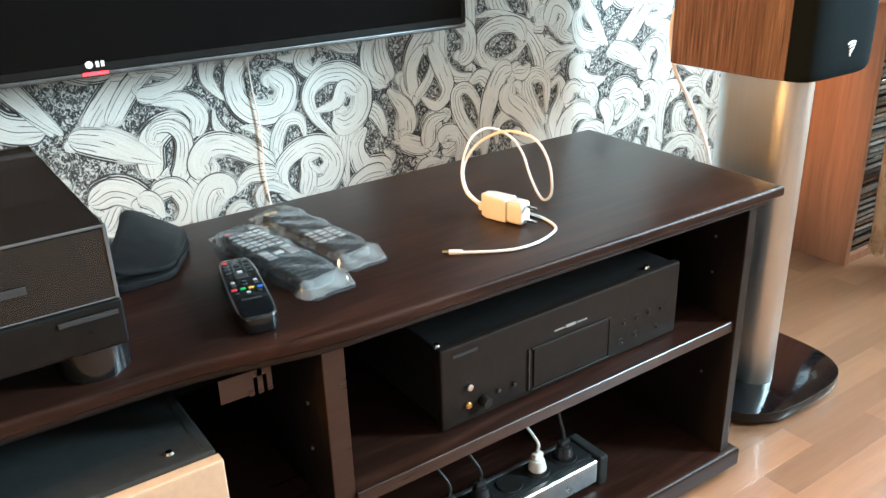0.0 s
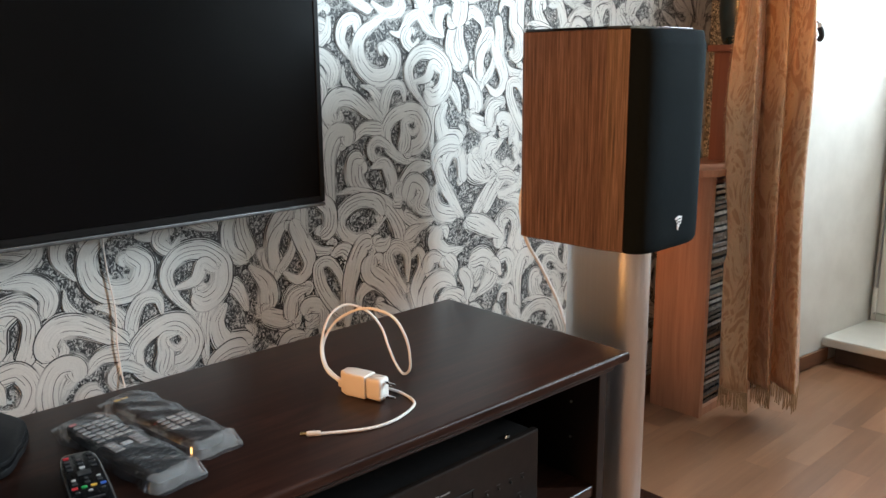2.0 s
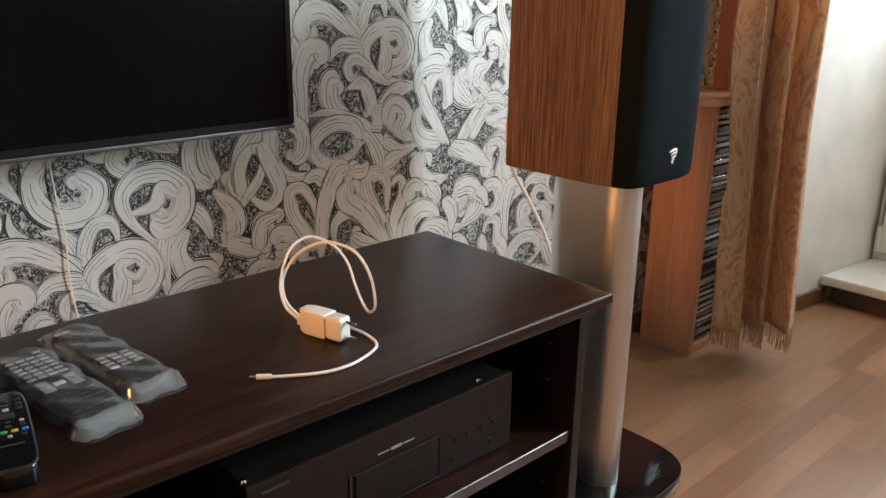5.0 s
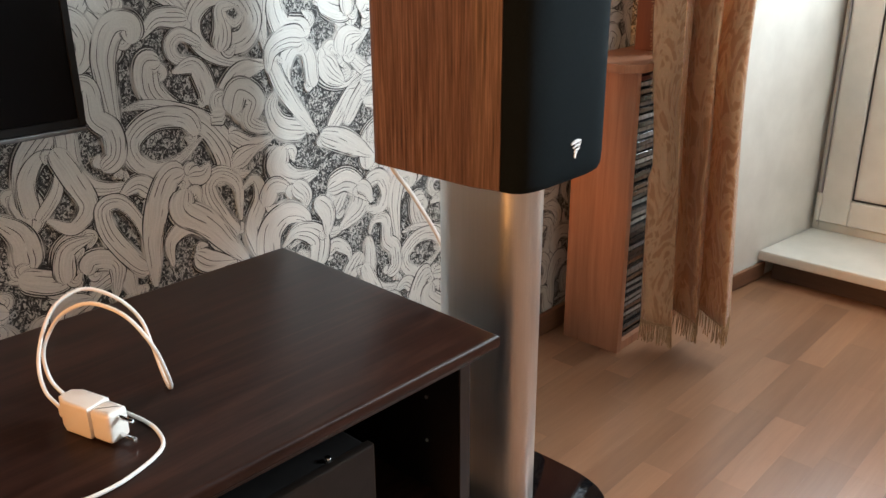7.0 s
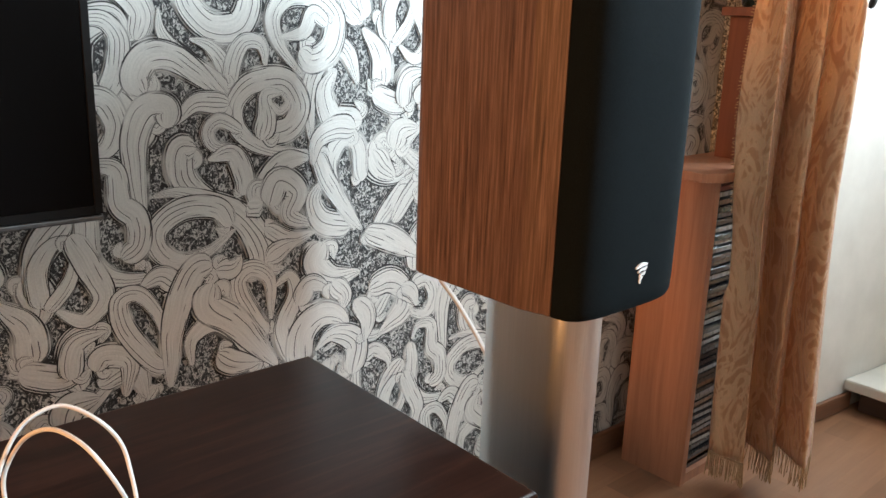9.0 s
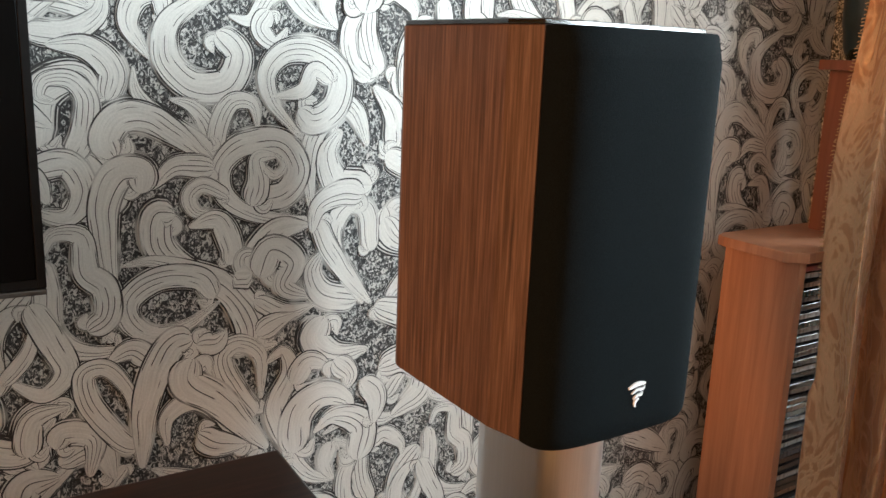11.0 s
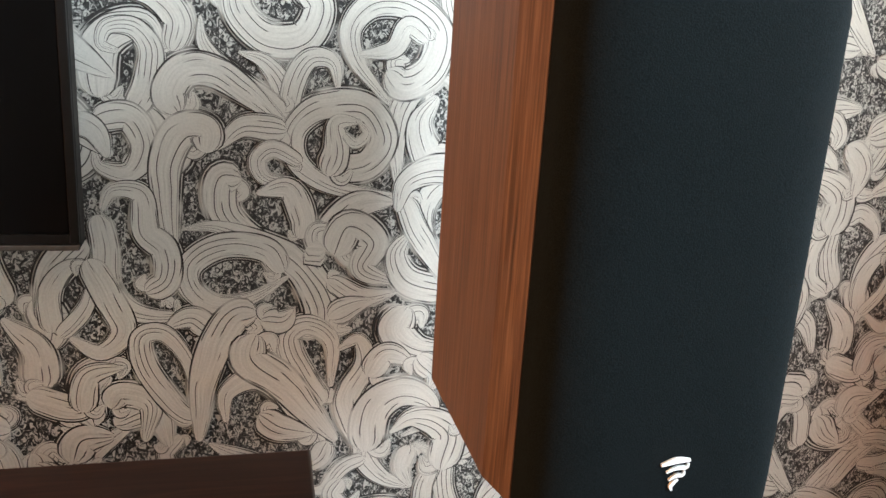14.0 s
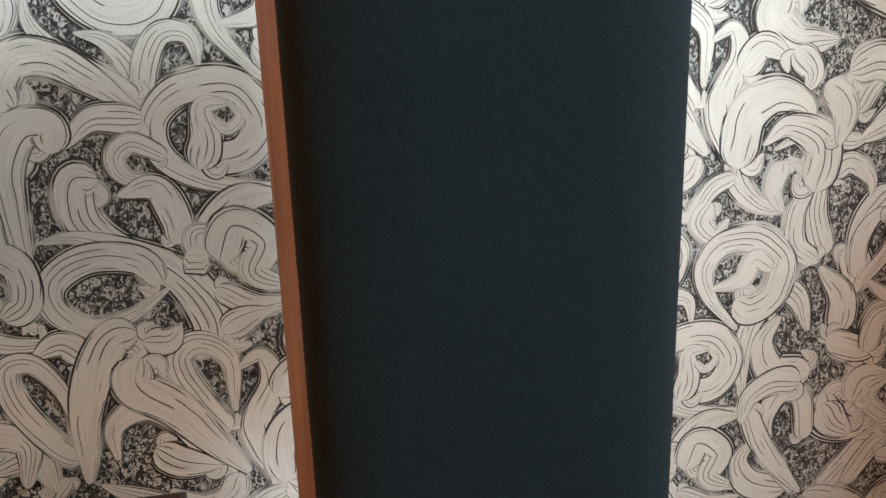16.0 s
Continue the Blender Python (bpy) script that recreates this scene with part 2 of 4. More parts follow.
wt.links.new(wb.outputs[0], gloss.inputs["Normal"])
blend.inputs[0].default_value = 0.26
milk, haze = wt.nodes.new("ShaderNodeBsdfDiffuse"), wt.nodes.new("ShaderNodeMixShader")
milk.inputs["Color"].default_value = (0.62, 0.68, 0.74, 1)
haze.inputs[0].default_value = 0.08
wt.links.new(clear.outputs[0], haze.inputs[1]), wt.links.new(milk.outputs[0], haze.inputs[2])
wt.links.new(haze.outputs[0], blend.inputs[1]), wt.links.new(gloss.outputs[0], blend.inputs[2])
wt.links.new(blend.outputs[0], wt.nodes["Material Output"].inputs[0])

# smoked lid and window glass
SMOKED = material("smoked_acrylic", 0.03, 0.0, (0.16, 0.15, 0.15), 0.2)
SMOKED.node_tree.nodes["Principled BSDF"].inputs["Specular IOR Level"].default_value = 0.3
SMOKED.node_tree.nodes["Principled BSDF"].inputs["Transmission Weight"].default_value = 0.92
PANE = bpy.data.materials.new("window_glass")
PANE.use_nodes = True
pt = PANE.node_tree
pc, pg, pm = pt.nodes.new("ShaderNodeBsdfTransparent"), pt.nodes.new("ShaderNodeBsdfGlossy"), pt.nodes.new("ShaderNodeMixShader")
pg.inputs["Roughness"].default_value = 0.02
pm.inputs[0].default_value = 0.08
pt.links.new(pc.outputs[0], pm.inputs[1]), pt.links.new(pg.outputs[0], pm.inputs[2])
pt.links.new(pm.outputs[0], pt.nodes["Material Output"].inputs[0])

# wallpaper ground: dark flecked hatching
GROUND_INK = material("wallpaper_ground", 0.55)
gv = coords(GROUND_INK, (1, 1, 0.8), "Position")
fleck = noise_of(GROUND_INK, gv, 165, 3, 0.65, 1.6)
col = ramp(GROUND_INK, fleck, (0.44, (0.018, 0.018, 0.018)), (0.51, (0.12, 0.12, 0.115)), (0.58, (0.55, 0.545, 0.51)))
into(GROUND_INK, "Base Color", col)
bumped(GROUND_INK, fleck, 0.4, 0.0006)

# wallpaper scrolls: pearl ink with drawn strokes along each leaf and a dark outline
PEARL = material("wallpaper_pearl_ink", 0.4, 0.14, spec=0.6)
uv = PEARL.node_tree.nodes.new("ShaderNodeUVMap")
sep = PEARL.node_tree.nodes.new("ShaderNodeSeparateXYZ")
PEARL.node_tree.links.new(uv.outputs[0], sep.inputs[0])
along, across = sep.outputs[0], sep.outputs[1]
pv = coords(PEARL, kind="Position")
wob = calc(PEARL, "MULTIPLY", calc(PEARL, "SUBTRACT", noise_of(PEARL, pv, 16, 1), 0.5), 0.34)
va = calc(PEARL, "ADD", across, wob)
tri = calc(PEARL, "ABSOLUTE", calc(PEARL, "SUBTRACT", calc(PEARL, "FRACT", calc(PEARL, "MULTIPLY", va, 5.0)), 0.5))
stroke = ramp(PEARL, tri, (0.0, 1.0), (0.055, 0.9), (0.095, 0.0))
lane = calc(PEARL, "MULTIPLY", calc(PEARL, "FLOOR", calc(PEARL, "MULTIPLY", va, 5.0)), 7.31)
cell = PEARL.node_tree.nodes.new("ShaderNodeCombineXYZ")
PEARL.node_tree.links.new(calc(PEARL, "MULTIPLY", along, 1.0), cell.inputs[0]), PEARL.node_tree.links.new(lane, cell.inputs[1])
gate = ramp(PEARL, noise_of(PEARL, cell.outputs[0], 1.4, 1), (0.48, 0.0), (0.52, 1.0))
strokes = mixed(PEARL, 1.0, stroke, gate, "MULTIPLY")
edge = calc(PEARL, "ABSOLUTE", calc(PEARL, "SUBTRACT", across, 0.5))
rim = ramp(PEARL, edge, (0.436, 0.0), (0.454, 1.0))
rim_gate = ramp(PEARL, noise_of(PEARL, pv, 14, 2), (0.40, 0.25), (0.50, 1.0))
rim = mixed(PEARL, 1.0, rim, rim_gate, "MULTIPLY")
ink = mixed(PEARL, 1.0, strokes, rim, "LIGHTEN")
grain = PEARL.node_tree.nodes.new("ShaderNodeCombineXYZ")
PEARL.node_tree.links.new(calc(PEARL, "MULTIPLY", along, 1.6), grain.inputs[0]), PEARL.node_tree.links.new(calc(PEARL, "MULTIPLY", va, 15.0), grain.inputs[1])
brushed = noise_of(PEARL, grain.outputs[0], 1.0, 4, 0.6)
fine_v = noise_of(PEARL, pv, 420, 3)
pearl = mixed(PEARL, 1.0, ramp(PEARL, brushed, (0.28, (0.52, 0.51, 0.47)), (0.42, (0.65, 0.64, 0.595)), (0.7, (0.75, 0.74, 0.69))), ramp(PEARL, fine_v, (0.3, 0.9), (0.6, 1.0)), "MULTIPLY")
into(PEARL, "Base Color", mixed(PEARL, ink, pearl, (0.028, 0.025, 0.024)))
into(PEARL, "Roughness", ramp(PEARL, ink, (0.0, 0.47), (1.0, 0.65)))
bumped(PEARL, mixed(PEARL, 0.35, ramp(PEARL, ink, (0.0, 1.0), (1.0, 0.0)), brushed), 0.35, 0.0010)

# ---- mesh helpers ----


def root_of(ob):
    while ob.parent:
        ob = ob.parent
    return ob


def part(name, bm, mat, parent=None, label="", local=False, smooth=False):
    """Links a bmesh as one object. With a parent, the mesh is in the world's metres unless local."""
    me = bpy.data.meshes.new(name)
    if parent and not local:
        bmesh.ops.translate(bm, vec=-root_of(parent).location, verts=bm.verts)
    bmesh.ops.recalc_face_normals(bm, faces=bm.faces)
    for f in bm.faces:
        f.smooth = smooth
    bm.to_mesh(me)
    bm.free()
    me.materials.append(mat)
    if smooth:
        me.set_sharp_from_angle(angle=radians(38))
    ob = new(name, me)
    ob.parent = parent
    return tagged(ob, label)


def thing(name, place, label, category, group="", kind="", rz=0.0):
    ob = new(name)
    ob.empty_display_size = 0.05
    ob.location = place
    ob.rotation_euler = (0, 0, radians(rz))
    return tagged(ob, label, category, group, kind)


def box(x0, x1, y0, y1, z0, z1, bevel=0.0, seg=2, bm=None):
    out = bm or bmesh.new()
    r = bmesh.ops.create_cube(out, size=1)
    for v in r["verts"]:
        v.co = Vector(((x0 + x1) / 2 + v.co.x * (x1 - x0), (y0 + y1) / 2 + v.co.y * (y1 - y0), (z0 + z1) / 2 + v.co.z * (z1 - z0)))
    if bevel:
        es = list({e for v in r["verts"] for e in v.link_edges})
        bmesh.ops.bevel(out, geom=es, offset=bevel, segments=seg, affect="EDGES", profile=0.6)
    return out


def rod(a, b, r0, r1=None, seg=20, bevel=0.0, bm=None):
    out = bm or bmesh.new()
    a, b = Vector(a), Vector(b)
    got = bmesh.ops.create_cone(out, cap_ends=True, segments=seg, radius1=r0, radius2=r0 if r1 is None else r1, depth=(b - a).length)
    m = Matrix.Translation((a + b) / 2) @ (b - a).to_track_quat("Z", "Y").to_matrix().to_4x4()
    bmesh.ops.transform(out, matrix=m, verts=got["verts"])
    if bevel:
        es = [e for e in {e for v in got["verts"] for e in v.link_edges} if any(len(f.verts) > 4 for f in e.link_faces)]
        bmesh.ops.bevel(out, geom=es, offset=bevel, segments=2, affect="EDGES")
    return out


def prism(outline, z0, z1, bevel=0.0, seg=2):
    """An upright solid over an outline of (x, y)."""
    bm = bmesh.new()
    f = bm.faces.new([bm.verts.new((x, y, z0)) for x, y in outline])
    got = bmesh.ops.extrude_face_region(bm, geom=[f])
    top = [v for v in got["geom"] if isinstance(v, bmesh.types.BMVert)]
    bmesh.ops.translate(bm, vec=(0, 0, z1 - z0), verts=top)
    if bevel:
        es = [e for e in bm.edges if abs(e.verts[0].co.z - e.verts[1].co.z) < 1e-6]
        bmesh.ops.bevel(bm, geom=es, offset=bevel, segments=seg, affect="EDGES", profile=0.6)
    return bm


def super_outline(cx, cy, hx, hy, power=3.0, n=48):
    pts = []
    for i in range(n):
        a = math.tau * i / n
        c, s = math.cos(a), math.sin(a)
        pts.append((cx + hx * math.copysign(abs(c) ** (2 / power), c), cy + hy * math.copysign(abs(s) ** (2 / power), s)))
    return pts


def smooth_path(points, steps=8):
    """Catmull-Rom through the points."""
    p = [Vector(q) for q in points]
    p = [p[0] * 2 - p[1]] + p + [p[-1] * 2 - p[-2]]
    out = []
    for i in range(1, len(p) - 2):
        for k in range(steps):
            t = k / steps
            out.append(0.5 * (2 * p[i] + (p[i + 1] - p[i - 1]) * t + (2 * p[i - 1] - 5 * p[i] + 4 * p[i + 1] - p[i + 2]) * t * t
                              + (3 * p[i] - p[i - 1] - 3 * p[i + 1] + p[i + 2]) * t ** 3))
    return out + [p[-2]]


def tube(points, r, steps=8, seg=8, bm=None):
    out = bm or bmesh.new()
    path = smooth_path(points, steps)
    rings, side = [], None
    for i, q in enumerate(path):
        d = (path[min(i + 1, len(path) - 1)] - path[max(i - 1, 0)]).normalized()
        side = (side - d * side.dot(d)).normalized() if side else d.orthogonal().normalized()
        up = d.cross(side)
        rings.append([out.verts.new(q + (side * math.cos(a) + up * math.sin(a)) * r) for a in (math.tau * k / seg for k in range(seg))])
    for a, b in zip(rings, rings[1:]):
        for k in range(seg):
            out.faces.new((a[k], a[(k + 1) % seg], b[(k + 1) % seg], b[k]))
    out.faces.new(rings[0][::-1]), out.faces.new(rings[-1])
    return out


# ---- the room ----
WY = 1.295          # face of the papered wall
EX = 2.30           # inner face of the window wall
tagged(part("floor", box(-1.75, 3.08, -2.75, 1.45, -0.12, -0.004), FLOOR_WOOD), "oak laminate floor boards", "floor", kind="structure")
wall_north = tagged(part("wall_north", box(-1.75, 3.08, WY, WY + 0.15, -0.02, 2.66), GROUND_INK), "wall papered with pearl acanthus scrolls on flecked grey", "wall", kind="structure")
tagged(part("wall_south", box(-1.75, 3.08, -2.75, -2.6, -0.02, 2.66), ROOM_PAINT), "plain warm painted wall", "wall", kind="structure")
bm = box(-1.75, -1.6, -2.6, -0.35, -0.02, 2.66)
box(-1.75, -1.6, 0.95, WY, -0.02, 2.66, bm=bm), box(-1.75, -1.6, -0.35, 0.95, -0.02, 0.75, bm=bm), box(-1.75, -1.6, -0.35, 0.95, 2.1, 2.66, bm=bm)
tagged(part("wall_west", bm, ROOM_PAINT), "plain warm painted wall with an added window opening", "wall", kind="structure")
bm = prism([(EX, WY), (EX, 1.0845), (3.05, 0.996), (3.05, WY)], -0.02, 2.66)
box(EX, 3.05, -2.6, -1.65, -0.02, 2.66, bm=bm), box(2.335, 3.05, 0.12, 0.24, -0.02, 2.2, bm=bm)
box(EX, 3.05, -1.65, 0.12, -0.02, 0.9, bm=bm), box(EX, 3.05, -1.65, 1.07, 2.2, 2.66, bm=bm)
tagged(part("wall_east", bm, PLASTER), "pale plastered window wall with deep reveals", "wall", kind="structure")
tagged(part("wall_return", box(EX - 0.006, EX - 0.001, 1.088, WY - 0.003, 0.0, 2.598), GROUND_INK), "short papered return beside the window reveal", "wall", kind="structure")
tagged(part("ceiling", box(-1.75, 3.08, -2.75, 1.45, 2.6, 2.7), CEILING), "plain white ceiling", "ceiling", kind="structure")
tagged(part("baseboard", box(-1.6, EX, WY - 0.018, WY - 0.004, 0, 0.055, 0.004), SKIRTING), "brown wooden skirting along the papered wall", "skirting", kind="structure")
tagged(part("baseboard", prism([(EX + 0.002, 1.0815), (EX + 0.002, 1.0695), (2.68, 1.026), (2.68, 1.0365)], 0, 0.046, 0.003), SKIRTING), "brown skirting along the door reveal", "skirting", kind="structure")
tagged(part("ground", box(3.08, 60, -40, 40, -3.2, -3.0), PLASTER), "pale ground far below outside", "ground", kind="structure")

# step at the balcony door
sill = thing("door_step", (2.70, 0.6, 0), "cream painted wooden sill step at the balcony door", "step", kind="structure")
part("tread", prism([(2.655, 0.242), (2.955, 0.242), (2.955, 1.003), (2.655, 1.039)], 0.0552, 0.085, 0.006), WHITE_PVC, sill)
part("riser", box(2.680, 2.95, 0.242, 1.004, 0.0, 0.055), RISER, sill, "brown riser board darkened for the shadow under the tread")

# balcony door
door = thing("door_1", (2.98, 0.62, 0.0852), "white plastic balcony door with a glazed upper half", "door", kind="structure")
bm = box(2.956, 3.02, 0.985, 1.002, 0.0552, 2.19, 0.003)
box(2.956, 3.02, 0.242, 0.282, 0.0552, 2.19, 0.004, bm=bm), box(2.956, 3.02, 0.282, 0.985, 2.15, 2.19, 0.004, bm=bm), box(2.956, 3.02, 0.282, 0.985, 0.0552, 0.108, 0.004, bm=bm)
part("door_frame", bm, WHITE_PVC, door)
bm = box(2.938, 3.00, 0.900, 0.982, 0.114, 2.145, 0.006)
box(2.938, 3.00, 0.288, 0.38, 0.114, 2.145, 0.006, bm=bm), box(2.938, 3.00, 0.38, 0.900, 0.114, 0.190, 0.006, bm=bm)
box(2.938, 3.00, 0.38, 0.900, 0.86, 0.95, 0.006, bm=bm), box(2.938, 3.00, 0.38, 0.900, 2.06, 2.145, 0.006, bm=bm)
leaf_ob = part("door_leaf", bm, WHITE_PVC, door)
part("lower_panel", box(2.955, 2.98, 0.38, 0.900, 0.190, 0.86), WHITE_PVC, leaf_ob)
bm = box(2.947, 2.9545, 0.896, 0.899, 0.192, 0.858)
box(2.947, 2.9545, 0.382, 0.896, 0.192, 0.195, bm=bm), box(2.947, 2.9545, 0.382, 0.896, 0.855, 0.858, bm=bm), box(2.947, 2.9545, 0.382, 0.385, 0.195, 0.855, bm=bm)
part("gasket", bm, RUBBER, leaf_ob, "thin black glazing seal")
pane = part("pane", box(2.965, 2.973, 0.38, 0.900, 0.95, 2.06), PANE, leaf_ob, "clear glass")
pane.visible_shadow = False
for z in (0.118, 0.79, 1.9):
    bm = rod((2.934, 0.986, z), (2.934, 0.986, z + 0.085), 0.008, seg=16, bevel=0.002)
    box(2.930, 2.938, 0.979, 0.994, z + 0.03, z + 0.034, bm=bm)
    part("hinge", bm, WHITE_PVC, leaf_ob)
part("seal_strip", box(2.930, 2.9555, 0.983, 0.9845, 0.112, 2.14), GREY_INK, door, "grey rubber seal")

# window beside the door
win = thing("window_1", (2.88, -0.76, 0.9), "white plastic window letting in daylight", "window", kind="structure")
bm = box(2.85, 2.92, -1.65, -1.58, 0.9, 2.2, 0.004)
box(2.85, 2.92, 0.05, 0.12, 0.9, 2.2, 0.004, bm=bm), box(2.85, 2.92, -1.58, 0.05, 0.9, 0.97, 0.004, bm=bm), box(2.85, 2.92, -1.58, 0.05, 2.13, 2.2, 0.004, bm=bm), box(2.85, 2.92, -0.8, -0.73, 0.97, 2.13, 0.004, bm=bm)
part("window_frame", bm, WHITE_PVC, win)
for y0, y1 in ((-1.58, -0.8), (-0.73, 0.05)):
    p = part("pane", box(2.875, 2.882, y0, y1, 0.97, 2.13), PANE, win)
    p.visible_shadow = False
part("window_sill", box(2.24, 2.844, -1.649, 0.118, 0.902, 0.93, 0.006), WHITE_PVC, win)
win2 = thing("window_2", (-1.68, 0.3, 0.75), "unseen window with pale orange blind, added behind the warm fill", "window", kind="structure")
part("blind", box(-1.70, -1.69, -0.35, 0.95, 0.75, 2.1), SATIN, win2)

# ---- media cabinet ----
CX1, CX0 = 1.076, -0.56          # ends of the top
TOPZ = 0.513


def top_front(x, inset=0.0):
    """The front edge of the top: straight wings and a shallow recess in the middle."""
    wing = 0.722 + (CX1 - x) * 0.019
    k = max(0.0, min(1.0, (0.37 - x) / 0.19)) * max(0.0, min(1.0, (x + 0.05 + 0.15) / 0.20))
    return wing + 0.028 * k * k * (3 - 2 * k) + inset


def slab(z0, z1, inset, x0, x1, bevel, back=1.135):
    n = 44
    xs = [x0 + (x1 - x0) * i / n for i in range(n + 1)]
    return prism([(x, top_front(x, inset)) for x in xs] + [(x1 + (back - 0.722) * 0.03, back), (x0, back)], z0, z1, bevel, 3)


cab = thing("media_cabinet", (0.26, 0.93, 0), "low dark wenge media cabinet with open shelves against the papered wall", "cabinet")
part("top", slab(TOPZ - 0.016, TOPZ, 0.0, CX0, CX1, 0.005), WENGE, cab, smooth=True)
part("top_moulding", slab(TOPZ - 0.032, TOPZ - 0.0162, 0.016, CX0 + 0.01, CX1 - 0.015, 0.006), WENGE_SHADED, cab, "stepped moulding under the top", smooth=True)
part("plinth", slab(0.012, 0.048, 0.014, CX0 + 0.004, CX1 - 0.004, 0.006), WENGE, cab, smooth=True)
for fx in (CX0 + 0.02, 0.30, CX1 - 0.075):
    part("foot", box(fx, fx + 0.055, 0.765, 0.83, 0, 0.0119, 0.003), WENGE, cab)
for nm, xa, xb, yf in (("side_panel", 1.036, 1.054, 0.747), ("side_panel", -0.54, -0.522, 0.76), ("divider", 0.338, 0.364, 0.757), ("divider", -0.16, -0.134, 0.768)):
    board = part(nm, box(xa, xb, yf + 0.0022, 1.12, 0.0482, TOPZ - 0.0322), WENGE_SHADED, cab)
    part("edge_band", box(xa, xb, yf, yf + 0.002, 0.0482, TOPZ - 0.0322, 0.0006, 1), WENGE_EDGE if nm == "divider" else WENGE_SHADED, board, "brown edge band")
board = part("shelf", box(0.3642, 1.0358, 0.7545, 1.118, 0.274, 0.292), WENGE, cab)
part("edge_band", box(0.3642, 1.0358, 0.752, 0.7543, 0.274, 0.292, 0.0008, 1), WENGE_EDGE, board, "brown edge band")
part("shelf", box(-0.1338, 0.3378, 0.80, 1.118, 0.25, 0.268, 0.0015), WENGE_EDGE, cab)
part("shelf", box(-0.5218, -0.1602, 0.77, 1.118, 0.276, 0.294, 0.0015), WENGE_EDGE, cab)
part("back_panel", box(-0.52, 1.034, 1.1205, 1.126, 0.05, 0.478), DARK_INSIDE, cab, "black back board")
for x, z in ((1.0355, 0.42), (1.0355, 0.36), (1.0355, 0.18)):
    part("shelf_peg_hole", rod((x - 0.0012, 0.80, z), (x + 0.001, 0.80, z), 0.0022, seg=10), SILVER, cab)
for z in (0.40, 0.34, 0.20):
    part("shelf_peg", rod((0.3365, 0.80, z), (0.3345, 0.80, z), 0.0025, seg=10), SILVER, cab)
# slotted plate under the top of the middle bay
bm = box(0.232, 0.262, 0.772, 0.774, 0.454, 0.4805)
for k in range(3):
    box(0.262 + k * 0.010, 0.2675 + k * 0.010, 0.772, 0.774, 0.452, 0.4805, bm=bm)
box(0.2675, 0.282, 0.772, 0.774, 0.472, 0.4805, bm=bm)
part("slotted_bracket", bm, WENGE_EDGE, cab, "brown slotted bracket hanging below the top")

# ---- television ----
tv = thing("television", (0.255, 1.23, 0.712), "large flat black television hanging on the papered wall", "television")
TX0, TX1, TZ0, TZ1 = -0.35, 0.861, 0.712, 1.415
part("case", box(TX0, TX1, 1.208, 1.238, TZ0, TZ1, 0.004), BEZEL, tv)
part("screen", box(TX0 + 0.009, TX1 - 0.009, 1.2035, 1.2079, TZ0 + 0.017, TZ1 - 0.009, 0.0012), SCREEN, tv, "dark glossy screen, switched off")
bm = box(TX0, TX1, 1.2015, 1.2078, TZ0, TZ0 + 0.006, 0.0015)
part("lower_trim", bm, TRIM_METAL, tv, "dull grey metal strip")
bm = box(TX0, TX0 + 0.0088, 1.2025, 1.2078, TZ0 + 0.0072, TZ1, 0.001)
box(TX1 - 0.0088, TX1, 1.2025, 1.2078, TZ0 + 0.0072, TZ1, 0.001, bm=bm), box(TX0 + 0.0088, TX1 - 0.0088, 1.2025, 1.2078, TZ1 - 0.0088, TZ1, 0.001, bm=bm)
part("bezel", bm, BEZEL, tv)
part("lower_bezel", box(TX0 + 0.009, TX1 - 0.009, 1.2028, 1.2078, TZ0 + 0.0072, TZ0 + 0.0168), BEZEL, tv)
bm = rod((0.262, 1.2036, 0.7275), (0.262, 1.2026, 0.7275), 0.0048, seg=20)
box(0.270, 0.2745, 1.2026, 1.2034, 0.7238, 0.7312, bm=bm), box(0.2765, 0.281, 1.2026, 1.2034, 0.7238, 0.7312, bm=bm)
part("maker_mark", bm, WHITE_INK, tv, "small pale maker's mark")
part("standby_lamp", box(0.252, 0.284, 1.2008, 1.2014, 0.7145, 0.7185), STANDBY, tv, "glowing red standby lamp")
part("back_housing", box(-0.1, 0.62, 1.2381, 1.262, 0.76, 1.25, 0.006), SATIN_BLACK, tv)
part("wall_bracket", box(0.1, 0.42, 1.2621, 1.2935, 0.9, 1.15), BLACK_METAL, tv)

lead = tagged(part("aerial_lead", tube([(0.508, 1.27, 0.74), (0.509, 1.288, 0.70), (0.512, 1.2885, 0.64), (0.518, 1.288, 0.58), (0.516, 1.288, 0.52), (0.520, 1.287, 0.46), (0.520, 1.25, 0.40), (0.52, 1.2, 0.36)], 0.0013), CABLE_WHITE, smooth=True), "thin white lead hanging from the television down the wall", "cable")

# ---- loudspeaker and stand ----
SX0, SX1, SYB, SYF, SZ0, SZ1 = 1.1905, 1.399, 1.050, 0.826, 0.632, 1.0055
stand = thing("speaker_stand", (1.312, 0.932, 0), "tall oval brushed aluminium speaker stand on a black glass base", "speaker stand")
base_outline = super_outline(1.335, 0.935, 0.17, 0.168, 3.2, 56)
part("base_plate", prism(base_outline, 0.008, 0.028, 0.003), GLASS_BLACK, stand, "black glass base plate", smooth=True)
for px, py in ((1.23, 0.83), (1.44, 0.83), (1.23, 1.04), (1.44, 1.04)):
    part("pad", rod((px, py, 0), (px, py, 0.0079), 0.014, seg=16), RUBBER, stand)
cap = []
for i in range(33):
    a = math.pi * i / 32
    cap.append((1.312 + 0.038 * math.cos(a), 0.974 + 0.045 * math.sin(a)))
for i in range(33):
    a = math.pi + math.pi * i / 32
    cap.append((1.312 + 0.038 * math.cos(a), 0.890 + 0.045 * math.sin(a)))
